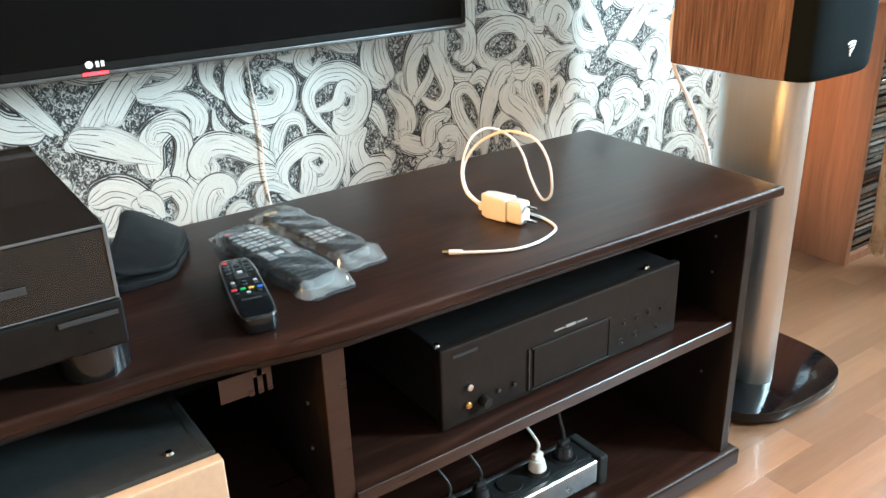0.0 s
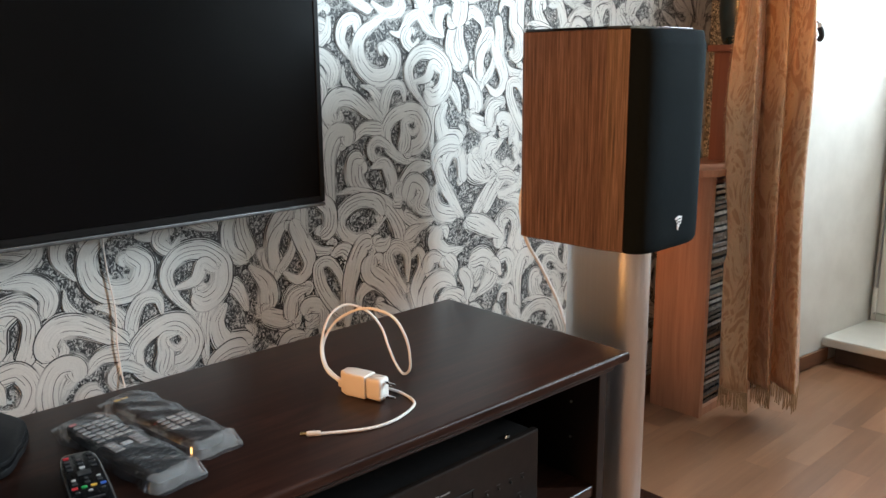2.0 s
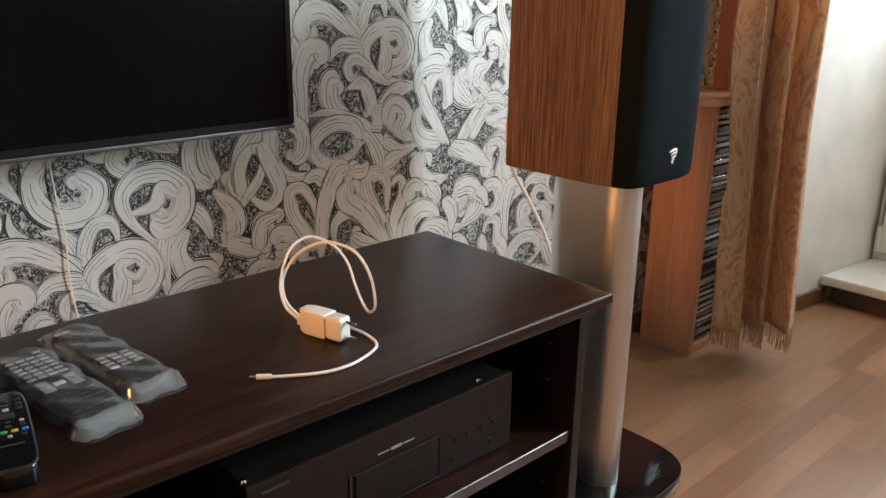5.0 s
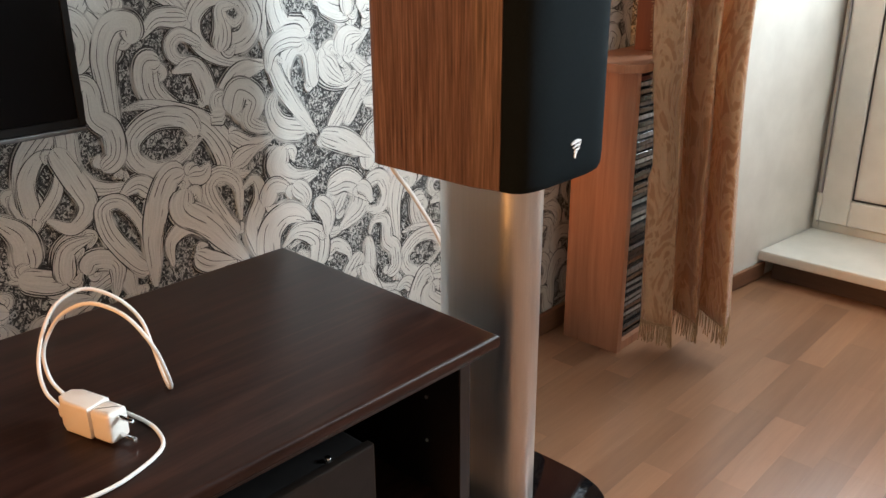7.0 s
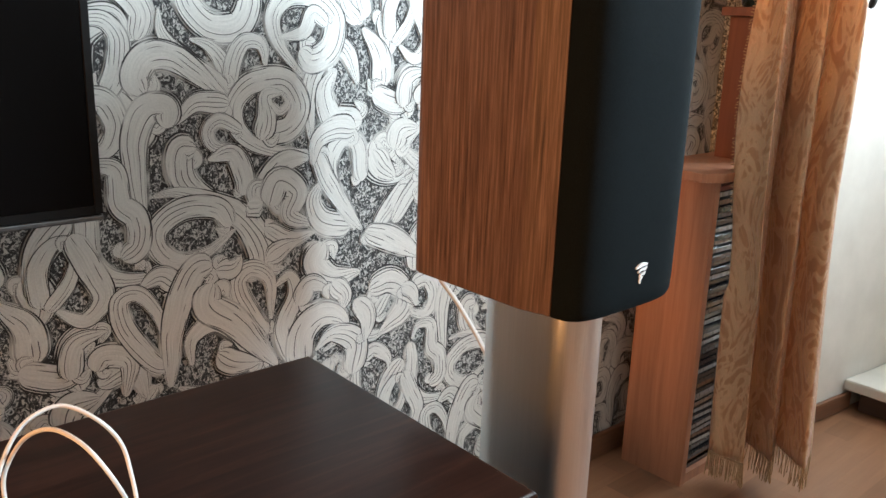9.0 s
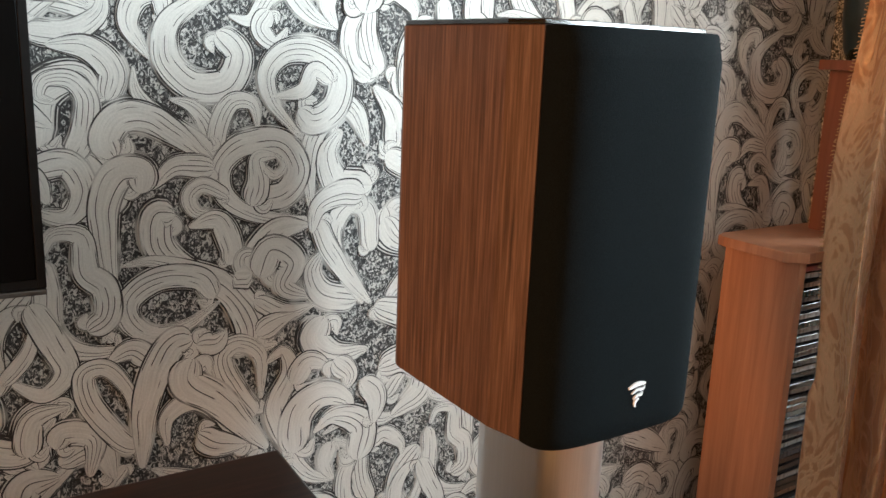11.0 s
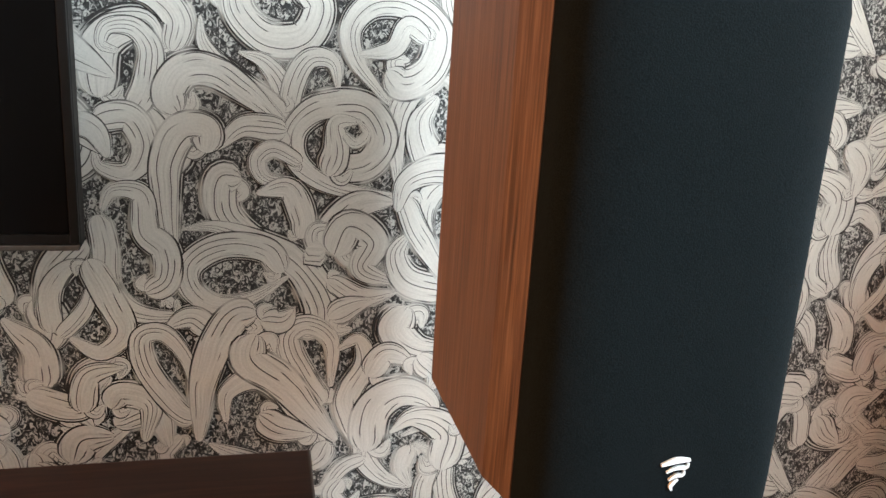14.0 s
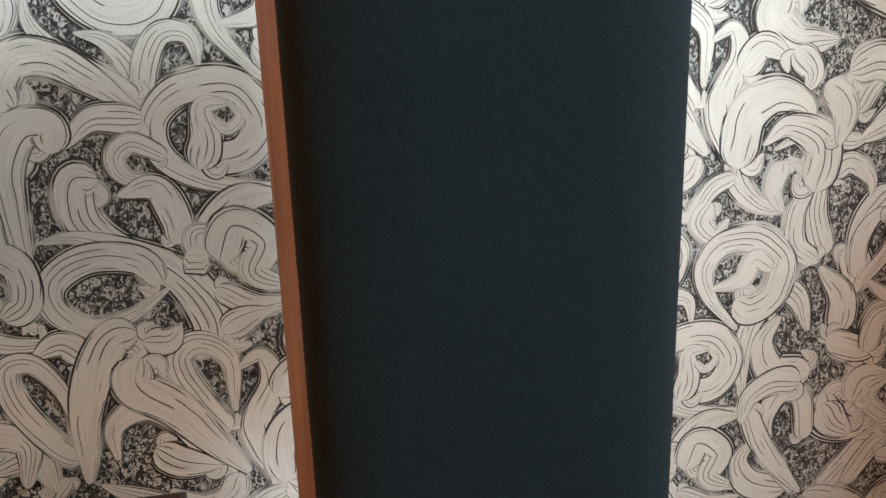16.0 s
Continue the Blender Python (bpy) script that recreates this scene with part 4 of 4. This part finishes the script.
# ---- disc tower in the corner ----
tower = thing("disc_tower", (2.08, 1.17, 0), "narrow beech-coloured disc tower standing in the corner", "shelf unit")
part("side_panel", box(1.985, 2.003, 1.089, 1.242, 0.0, 0.6598, 0.001), BEECH, tower)
part("side_panel", box(2.140, 2.158, 1.089, 1.242, 0.0, 0.6598, 0.001), BEECH, tower)
part("outer_side", box(2.262, 2.280, 1.089, 1.242, 0.0, 0.6598, 0.001), BEECH, tower)
part("back_panel", box(2.0032, 2.1398, 1.234, 1.242, 0.0, 0.6598), BEECH, tower)
part("bottom_board", box(2.0032, 2.1398, 1.092, 1.2338, 0.0, 0.022), BEECH, tower)
part("top_board", prism([(1.985, 1.252), (1.963, 1.243), (1.955, 1.225), (1.951, 1.10), (1.985, 1.074), (2.268, 1.074), (2.292, 1.10), (2.292, 1.252)], 0.66, 0.678, 0.002), BEECH, tower, "board with clipped corners")
part("upper_side", box(2.178, 2.196, 1.10, 1.212, 0.6782, 0.972, 0.001), RED_BROWN, tower)
part("upper_side", box(2.256, 2.274, 1.10, 1.212, 0.6782, 0.972, 0.001), RED_BROWN, tower)
part("upper_board", box(2.150, 2.288, 1.092, 1.218, 0.9722, 0.99, 0.002), RED_BROWN, tower)

DISC = material("disc_spine", 0.25, coat=0.3)
info = DISC.node_tree.nodes.new("ShaderNodeObjectInfo")
tone = ramp(DISC, info.outputs["Random"], (0.0, (0.025, 0.025, 0.028)), (0.24, (0.10, 0.10, 0.105)), (0.42, (0.26, 0.26, 0.26)), (0.58, (0.16, 0.10, 0.07)), (0.66, (0.36, 0.355, 0.34)), (0.76, (0.04, 0.07, 0.065)), (0.86, (0.24, 0.12, 0.06)), (0.94, (0.40, 0.395, 0.38)))
tone.node.color_ramp.interpolation = "CONSTANT"
into(DISC, "Base Color", mixed(DISC, 1.0, tone, ramp(DISC, noise_of(DISC, coords(DISC, (180, 1, 1), "Position"), 1.0, 2), (0.42, 0.55), (0.58, 1.0)), "MULTIPLY"))
first = None
rnd = random.Random(5)
for k in range(43):
    place = (2.0715 + rnd.uniform(-0.002, 0.002), 1.100 + rnd.uniform(-0.006, 0.005), 0.0235 + k * 0.01425)
    if first is None:
        first = thing("disc_case", place, "slim plastic disc case lying in the tower", "disc case", "disc cases in the tower")
        part("case", box(-0.0625, 0.0625, 0, 0.126, 0.0002, 0.0100, 0.0007, 1), DISC, first, local=True)
        part("lid", box(-0.0620, 0.0620, -0.0012, 0.125, 0.01015, 0.0118, 0.0004, 1), SMOKED, first, "clear lid edge", local=True)
    else:
        copy_thing(first, Matrix.Translation(place) @ Matrix.Rotation(rnd.uniform(-0.03, 0.03), 4, "Z"))
DULL_RED = plain("dull_red_spine", (0.17, 0.03, 0.03), (0.25, 0.05, 0.045), 80, 0.4)
top_disc = thing("disc_case", (2.0715, 1.098, 0.637), "dull red disc case at the top of the tower", "disc case", "disc cases in the tower")
part("case", box(-0.0625, 0.0625, 0, 0.126, 0.0, 0.0095, 0.0007, 1), DULL_RED, top_disc, local=True)

VASE = plain("dark_teal_glaze", (0.008, 0.018, 0.022), (0.016, 0.032, 0.038), 30, 0.3, 0, 0.05, 0.4)
bm = bmesh.new()
prof = [(0.0, 0), (0.040, 0), (0.048, 0.02), (0.056, 0.07), (0.058, 0.13), (0.050, 0.19), (0.036, 0.23), (0.034, 0.25), (0.040, 0.262), (0.034, 0.262), (0.030, 0.25), (0.0, 0.24)]
rings = [[bm.verts.new((r * math.cos(math.tau * k / 32), r * math.sin(math.tau * k / 32), z)) for k in range(32)] for r, z in prof[1:-1]]
for a, b in zip(rings, rings[1:]):
    for k in range(32):
        bm.faces.new((a[k], a[(k + 1) % 32], b[(k + 1) % 32], b[k]))
bm.faces.new(rings[0][::-1]), bm.faces.new(rings[-1])
vase = tagged(part("vase", bm, VASE, smooth=True), "dark teal vase on top of the disc tower", "vase")
vase.location = (2.224, 1.166, 0.9903)

# ---- curtain ----
cur = thing("curtain", (2.14, 1.0, 0.03), "gold-peach jacquard curtain with a fringed hem, drawn aside", "curtain")


def curtain_point(s, z):
    k = min(z, 1.2) / 1.06
    up = max(0.0, min(1.0, (z - 1.22) / 0.5))
    up = up * up * (3 - 2 * up)
    back = max(0.0, min(1.0, (z - 0.60) / 0.42))
    back = back * back * (3 - 2 * back)
    ax, ay = 2.005 + 0.008 * k + 0.088 * back - 0.01 * up, 1.030 + 0.046 * k + 0.034 * back + 0.13 * up
    bx, by = 2.152 + 0.045 * back, 0.893 + 0.058 * k - 0.02 * up
    drift = 0.018 * math.sin(z * 2.1 + 0.5)
    lump = lambda at, wide: math.exp(-((s - at - drift * (1 - s) * s * 4) / wide) ** 2)
    fold = 1.1 * lump(0.19, 0.125) + 0.95 * lump(0.555, 0.058) + 1.2 * lump(0.86, 0.115) - 0.42 - 0.85 * lump(0.395, 0.036) - 0.75 * lump(0.705, 0.030) + 0.09 * math.sin(s * 31 + z * 1.7) + 0.05 * math.sin(z * 9 + s * 14)
    fold += 0.35 * up * math.sin(s * 40)
    lean = 0.006 * math.sin(s * 23 + z * 3.1) + 0.012 * math.sin(z * 8.5 + 0.6) * max(0.0, 1 - s * 6) * (1 if z > 0.45 else 0.3)
    return (ax + (bx - ax) * s - 0.68 * 0.060 * fold - 0.73 * lean, ay + (by - ay) * s - 0.73 * 0.060 * fold + 0.68 * lean, z)


bm = bmesh.new()
NS, NZ = 110, 90
grid = [[bm.verts.new(curtain_point(i / NS, 0.094 + (2.42 - 0.094) * j / NZ)) for i in range(NS + 1)] for j in range(NZ + 1)]
for a, b in zip(grid, grid[1:]):
    for i in range(NS):
        bm.faces.new((a[i], a[i + 1], b[i + 1], b[i]))
sheet = part("cloth", bm, SATIN, cur, smooth=True)
sol = sheet.modifiers.new("thickness", "SOLIDIFY")
sol.thickness = 0.002
bm = bmesh.new()
for i in range(150):
    s = (i + 0.5) / 150
    x, y, z = curtain_point(s, 0.096)
    dx, dy, ln = rnd.uniform(-0.006, 0.006), rnd.uniform(-0.006, 0.006), rnd.uniform(0.035, 0.056)
    tube([(x, y, z + 0.003), (x + dx * 0.5, y + dy * 0.5, z - ln * 0.5), (x + dx, y + dy, z - ln)], 0.0011, 2, 4, bm=bm)
for i in range(90):
    x, y, z = curtain_point(0.0, 0.60 + i * 0.0062)
    ln, dz = rnd.uniform(0.002, 0.006), rnd.uniform(-0.004, 0.002)
    tube([(x + 0.001, y, z), (x - ln * 0.35, y + ln * 0.6, z + dz * 0.4), (x - ln * 0.6, y + ln, z + dz)], 0.0012, 2, 4, bm=bm)
tagged(part("fringe", bm, FRINGE, cur, "thin gold fringe threads"), kind="stuff")
part("rail", rod((2.14, 0.2, 2.435), (2.14, 1.285, 2.435), 0.012, seg=16), SILVER, cur)

hook = thing("curtain_hook", (2.372, 1.03, 1.03), "small black curtain holdback with a white stud on the wall edge", "curtain hook")
part("arm", tube([(2.392, 1.079, 1.045), (2.370, 1.045, 1.048), (2.352, 1.028, 1.048), (2.335, 1.012, 1.045), (2.335, 0.998, 1.030), (2.345, 0.996, 1.012), (2.352, 1.004, 1.000)], 0.0075), RUBBER, hook, smooth=True)
part("stud", rod((2.331, 1.002, 1.038), (2.320, 0.993, 1.038), 0.0065, seg=14, bevel=0.002), WHITE_PLASTIC, hook, "white stud")

# ---- wallpaper scrolls: one repeat of the printed pattern, laid in half-drop rows ----
RX, RZ = 0.53, 0.64
vert_list, face_list, uv_list = [], [], []


def leaf(widths, *points, lobed=False):
    """One printed acanthus leaf: a tapered ribbon through the points, each laid over the last."""
    if max(widths) > 0.016 and not lobed:
        fold = lobe(widths, points)
        wide = max(widths[0], widths[2])
        leaf((wide * 0.75, wide * 0.62, wide * 0.30), *fold, lobed=True)
    # the narrower end runs out into a stem
    a, m, b = widths
    widths = (a * 0.32, m, b * 1.2) if a < b else (a * 1.2, m, b * 0.32)
    path = smooth_path([(x, 0, z) for x, z in points], 9)
    a, m, b = widths
    if a > b:
        path, widths = path[::-1], (b, m, a)
    body = sum((q - p).length for p, q in zip(path, path[1:]))
    n = len(path)
    run = [0.0]
    for a, b in zip(path, path[1:]):
        run.append(run[-1] + (b - a).length)
    total = run[-1]
    leaf.count += 1
    M = 6

    def at(d):
        for k in range(n - 1):
            if run[k + 1] >= d or k == n - 2:
                t = (d - run[k]) / max(1e-9, run[k + 1] - run[k])
                return path[k].lerp(path[k + 1], t)
    r0, r1 = widths[0] * 0.61, widths[2] * 0.61
    ds = sorted({0.0, *[r0 * e for e in (0.06, 0.25, 0.55)], *[total - r1 * e for e in (0.06, 0.25, 0.55)], total, *[d for d in run if r0 * 0.8 < d < total - r1 * 0.8]})
    # a broader, paler under-print follows each leaf and fills between them
    for spread, depth in ((1.46, -0.0004 - leaf.count * 0.000003), (1.22, -0.0011 - leaf.count * 0.000006)):
        start = len(vert_list)
        for i, d in enumerate(ds):
            p = at(d)
            tan = (at(min(total, d + 0.002)) - at(max(0, d - 0.002))).normalized()
            side = Vector((-tan.z, 0, tan.x))
            t = min(1.0, d / body)
            w = widths[0] * (1 - t) ** 2 + 2 * widths[1] * 1.25 * t * (1 - t) + widths[2] * t * t
            if d < r0:
                w *= max(0.02, math.sqrt(max(0, 1 - (1 - d / r0) ** 2)))
            if total - d < r1:
                w *= max(0.02, math.sqrt(max(0, 1 - (1 - (total - d) / r1) ** 2)))
            # a tight bend pinches the inner edge instead of folding it over itself
            e = 0.006
            ta, tb = at(max(0, d - e)), at(min(total, d + e))
            bend = (tb + ta - p * 2).dot(side) / max(1e-6, (tb - ta).length_squared / 4)
            for k in range(M + 1):
                v = k / M
                off = w * spread * (v - 0.5)
                if off * bend > 0.85:
                    off = 0.85 / bend
                q = p + side * off
                vert_list.append((q.x, depth - 0.000004 * t, q.z))
                uv_list.append((d * 10 + leaf.count * 3.7, v))
            if i:
                for k in range(M):
                    a = start + (i - 1) * (M + 1) + k
                    face_list.append((a, a + 1, a + M + 2, a + M + 1))


def lobe(widths, points):
    """A small lobe that folds out under the broad end of a leaf, on the inner side of its bend."""
    p = [Vector((x, 0, z)) for x, z in points]
    if widths[0] > widths[2]:
        p = p[::-1]
    big = max(widths[0], widths[2])
    d = (p[-1] - p[-2]).normalized()
    turn = sum((v.z * u.x - v.x * u.z) for u, v in ((p[k] - p[k - 1], p[k + 1] - p[k]) for k in range(1, len(p) - 1)))
    side = Vector((-d.z, 0, d.x)) * (1 if turn >= 0 else -1)
    a = p[-1] - d * big * 0.55 + side * big * 0.15
    b = p[-1] - d * big * 0.10 + side * big * 0.62
    c = p[-1] - d * big * 0.62 + side * big * 0.95
    return [(q.x, q.z) for q in (a, b, c)]


leaf.count = 0

leaf((.019, .025, .019), (.469, .170), (.506, .215), (.544, .255), (.581, .287))
leaf((.016, .022, .016), (.480, .267), (.514, .295), (.551, .326), (.581, .350))
leaf((.013, .021, .017), (.496, .313), (.532, .281), (.573, .251))
leaf((.034, .042, .019), (.460, .310), (.467, .273), (.506, .254), (.534, .264))
leaf((.014, .031, .019), (.447, .383), (.484, .379), (.513, .343))
leaf((.029, .036, .027), (.502, .293), (.515, .323), (.551, .326))
leaf((.027, .034, .027), (.529, .341), (.522, .403), (.555, .430))
leaf((.022, .044, .019), (.476, .503), (.491, .466), (.482, .434))
leaf((.020, .034, .026), (.439, .478), (.473, .438), (.475, .389))
leaf((.027, .032, .027), (.529, .570), (.495, .530), (.478, .474))
leaf((.011, .026, .023), (.367, .624), (.402, .635), (.425, .597), (.427, .543), (.445, .492))
leaf((.016, .027, .010), (.444, .589), (.468, .603), (.496, .582), (.499, .561))
leaf((.012, .027, .011), (.430, .647), (.461, .629), (.490, .633))
leaf((.015, .026, .008), (.424, .686), (.448, .682), (.464, .655))
leaf((.024, .032, .021), (.465, .661), (.483, .693), (.514, .711))
leaf((.009, .022, .013), (.095, .594), (.078, .617), (.097, .642))
leaf((.008, .023, .013), (.128, .629), (.159, .611), (.198, .595))
leaf((.022, .035, .013), (.458, .384), (.514, .365), (.550, .403))
leaf((.017, .033, .017), (.550, .343), (.597, .353), (.613, .307))
leaf((.017, .027, .021), (.514, .239), (.573, .249), (.630, .234))
leaf((.029, .042, .029), (.460, .295), (.478, .268), (.505, .247))
leaf((.017, .027, .017), (.503, .175), (.551, .235), (.623, .285))
leaf((.027, .047, .027), (.600, .077), (.626, .028), (.589, .001))
leaf((.025, .040, .029), (.478, -.012), (.527, .021), (.538, .061))
leaf((.025, .042, .021), (.455, .068), (.503, .076), (.563, .023))
leaf((.025, .039, .018), (.551, .085), (.557, .142), (.599, .163), (.619, .116))
leaf((.020, .044, .017), (.446, .167), (.503, .146), (.568, .108))
leaf((.018, .025, .016), (.016, .575), (.050, .575), (.083, .560))
leaf((.017, .025, .016), (.017, .530), (.059, .530), (.093, .552), (.098, .583))
leaf((.013, .034, .016), (.036, .517), (.079, .515), (.104, .490), (.097, .457))
leaf((.018, .020, .022), (.197, .612), (.229, .593), (.259, .598), (.273, .623))
leaf((.022, .023, .013), (.315, .623), (.326, .587), (.350, .563), (.384, .549))
leaf((.018, .023, .011), (.379, .610), (.370, .579), (.384, .549))
leaf((.017, .025, .018), (.386, .614), (.415, .588), (.401, .546), (.406, .507), (.433, .486))
leaf((.008, .023, .013), (.240, .558), (.269, .555), (.293, .585), (.321, .597))
leaf((.017, .025, .010), (.292, .568), (.281, .545), (.300, .528), (.316, .548))
leaf((.021, .027, .020), (.366, .463), (.410, .445), (.431, .397))
leaf((.017, .024, .020), (.348, .313), (.344, .373), (.353, .413), (.371, .436))
leaf((.014, .028, .012), (.166, .549), (.159, .578), (.134, .572), (.124, .542), (.146, .505))
leaf((.022, .035, .014), (.225, .538), (.252, .513), (.237, .478), (.197, .475), (.167, .501), (.166, .540), (.192, .567), (.245, .596))
leaf((.016, .022, .020), (.044, .454), (.027, .461), (.034, .479), (.060, .479), (.076, .457), (.070, .419), (.056, .390))
leaf((.007, .025, .014), (.166, .459), (.193, .451), (.213, .425), (.216, .387))
leaf((.008, .026, .013), (.276, .419), (.270, .452), (.244, .456), (.226, .428), (.220, .386))
leaf((.005, .025, .018), (.127, .496), (.131, .465), (.163, .430), (.216, .394))
leaf((.025, .033, .021), (.103, .391), (.093, .413), (.110, .437), (.141, .437), (.182, .411), (.222, .377))
leaf((.017, .031, .027), (.335, .409), (.298, .452), (.288, .490), (.312, .518), (.356, .519), (.388, .489), (.382, .451), (.352, .432), (.329, .445))
leaf((.013, .024, .006), (.377, .481), (.353, .496), (.336, .470), (.294, .462))
leaf((.021, .037, .030), (.391, .420), (.371, .387), (.386, .349), (.439, .341))
leaf((.017, .028, .024), (.357, .299), (.275, .311), (.232, .339), (.228, .377), (.261, .405), (.307, .404), (.329, .371), (.311, .338), (.269, .333))
leaf((.008, .023, .026), (.304, .388), (.275, .385), (.275, .353), (.266, .324))
leaf((.006, .011, .006), (.283, .373), (.297, .362), (.310, .375), (.297, .390))
leaf((.010, .026, .020), (.142, .352), (.172, .379), (.219, .375))
leaf((.022, .028, .018), (.014, .380), (.050, .386), (.067, .355), (.050, .326), (.021, .330), (.014, .346))
leaf((.020, .023, .017), (-.006, .382), (.016, .369), (.028, .341))
leaf((.025, .034, .020), (.132, .348), (.130, .373), (.104, .371), (.087, .333), (.088, .277), (.095, .224))
leaf((.011, .020, .010), (.236, .338), (.205, .355), (.186, .341), (.196, .320), (.235, .317))
leaf((.019, .035, .027), (.345, .294), (.300, .289), (.263, .247))
leaf((.026, .030, .020), (.169, .320), (.147, .317), (.149, .282), (.184, .249), (.246, .228))
leaf((.014, .033, .015), (.185, .303), (.221, .308), (.238, .274), (.235, .249))
leaf((.009, .032, .033), (.106, .261), (.142, .263), (.196, .241), (.238, .213), (.261, .171), (.265, .134))
leaf((.020, .028, .013), (.216, .208), (.196, .236), (.148, .241), (.112, .219), (.111, .190), (.139, .169), (.181, .177), (.222, .203))
leaf((.038, .042, .035), (.242, .237), (.252, .232), (.265, .235))
leaf((.027, .039, .023), (.276, .228), (.291, .263), (.321, .244), (.310, .212), (.349, .193))
leaf((.015, .026, .009), (.268, .198), (.310, .176), (.354, .181))
leaf((.020, .036, .024), (.367, .257), (.350, .228), (.368, .195), (.419, .181))
leaf((.018, .026, .019), (.427, .173), (.393, .225), (.381, .280), (.400, .316), (.430, .307), (.439, .249))
leaf((.019, .027, .018), (.358, .299), (.375, .258), (.414, .203), (.440, .172))
leaf((.027, .029, .021), (.427, .332), (.391, .334), (.358, .316), (.349, .282))
leaf((.029, .023, .005), (.271, .149), (.296, .163), (.329, .172))
leaf((.031, .042, .024), (.368, .162), (.354, .131), (.383, .103), (.437, .104))
leaf((.017, .025, .017), (.014, .277), (.020, .241), (.022, .192), (.049, .162), (.093, .157), (.095, .177))
leaf((.016, .030, .020), (.019, .282), (.032, .305), (.061, .300), (.065, .258), (.084, .236), (.085, .200), (.062, .185))
leaf((.017, .023, .016), (-.040, .140), (-.040, .186), (-.021, .216), (.007, .223))
leaf((.012, .018, .012), (-.033, .134), (-.002, .171), (.006, .214))
leaf((.018, .030, .020), (-.022, .133), (.010, .114), (.036, .141), (.019, .186), (.001, .226))
leaf((.023, .027, .007), (-.013, .039), (-.004, .085), (.038, .095))
leaf((.021, .028, .018), (.017, .043), (.030, .060), (.062, .045), (.055, -.003))
leaf((.008, .030, .020), (.080, .141), (.111, .154), (.135, .134))
leaf((.018, .025, .017), (.114, .023), (.093, .037), (.059, .093), (.055, .130), (.080, .135), (.105, .101), (.114, .052))
leaf((.024, .035, .028), (.117, -.007), (.123, .069), (.138, .119), (.161, .154), (.186, .158))
leaf((.020, .026, .018), (.267, .035), (.235, .084), (.222, .125), (.246, .142), (.275, .118), (.275, .058))
leaf((.021, .031, .010), (.190, .148), (.215, .147), (.230, .162))
leaf((.019, .034, .026), (.149, .017), (.150, .056), (.185, .075), (.223, .052), (.262, -.005))
leaf((.022, .037, .017), (.188, .026), (.213, .006), (.254, -.004))
leaf((.029, .041, .024), (.185, .131), (.176, .100), (.214, .070), (.250, .024), (.284, -.017))
leaf((.018, .032, .023), (.283, .108), (.308, .120), (.317, .087), (.296, .034), (.322, -.027))
leaf((.022, .032, .009), (.321, .070), (.345, .100), (.382, .083))
leaf((.024, .031, .022), (.383, .096), (.407, .070), (.402, .048))
leaf((.031, .047, .016), (.322, -.035), (.328, .021), (.361, .046), (.401, .035), (.414, .007))
leaf((.011, .040, .032), (.352, -.010), (.385, .010), (.429, -.014), (.423, -.069))
leaf((.019, .038, .019), (.426, .057), (.452, .027), (.449, -.016))
repeat = bpy.data.meshes.new("paper_repeat")
repeat.from_pydata(vert_list, [], face_list)
layer = repeat.uv_layers.new(name="UVMap")
for lp in repeat.loops:
    layer.data[lp.index].uv = uv_list[lp.vertex_index]
repeat.materials.append(PEARL)


def paper_piece(x0, z0):
    """The repeat, or at the wall's ends only as much of it as the wall holds."""
    if -1.55 < x0 and x0 + RX + 0.07 < EX and 0.06 < z0 - 0.05 and z0 + RZ + 0.06 < 2.6:
        return repeat
    keep = []
    for f in face_list:
        cx = x0 + sum(vert_list[k][0] for k in f) / 4
        cz = z0 + sum(vert_list[k][2] for k in f) / 4
        if -1.597 < cx < EX - 0.003 and 0.006 < cz < 2.597:
            keep.append(f)
    if not keep:
        return None
    used = sorted({k for f in keep for k in f})
    place = {k: n for n, k in enumerate(used)}
    me = bpy.data.meshes.new("paper_repeat")
    me.from_pydata([vert_list[k] for k in used], [], [[place[k] for k in f] for f in keep])
    lay = me.uv_layers.new(name="UVMap")
    for lp in me.loops:
        lay.data[lp.index].uv = uv_list[used[lp.vertex_index]]
    me.materials.append(PEARL)
    return me


for i in range(-5, 3):
    for j in range(-2, 4):
        x0, z0 = 0.85 + RX * i, 0.45 + RZ * j - (0.32 if i % 2 else 0)
        me = paper_piece(x0, z0)
        if me:
            piece = new("paper_motif", me)
            piece.parent = wall_north
            piece.location = (x0, WY - 0.0000012 * ((i + 2 * j) % 5), z0)

# ---- floor boards near the camera, each its own piece ----
shapes = {}


def stave(length):
    key = round(length, 2)
    if key not in shapes:
        bm = box(0, key, 0, 0.0614, -0.003, 0.0, 0.00015, 1)
        me = bpy.data.meshes.new("stave")
        bm.to_mesh(me)
        bm.free()
        me.materials.append(FLOOR_WOOD)
        shapes[key] = me
    return shapes[key]


floor = bpy.data.objects["floor"]
rnd = random.Random(11)
y = -0.65
while y < 1.25:
    x = 0.55 - rnd.uniform(0, 0.4)
    while x < 2.6:
        ln = rnd.choice((0.28, 0.31, 0.37, 0.44))
        limit = 2.6 if y < 0.99 else 2.38
        if x + ln > limit:
            ln = round(limit - x, 2)
        if ln > 0.05:
            ob = new("floor_board", stave(ln))
            ob.parent = floor
            ob.location = (x, y, 0)
            x += round(ln, 2)
        else:
            break
    y += 0.0614
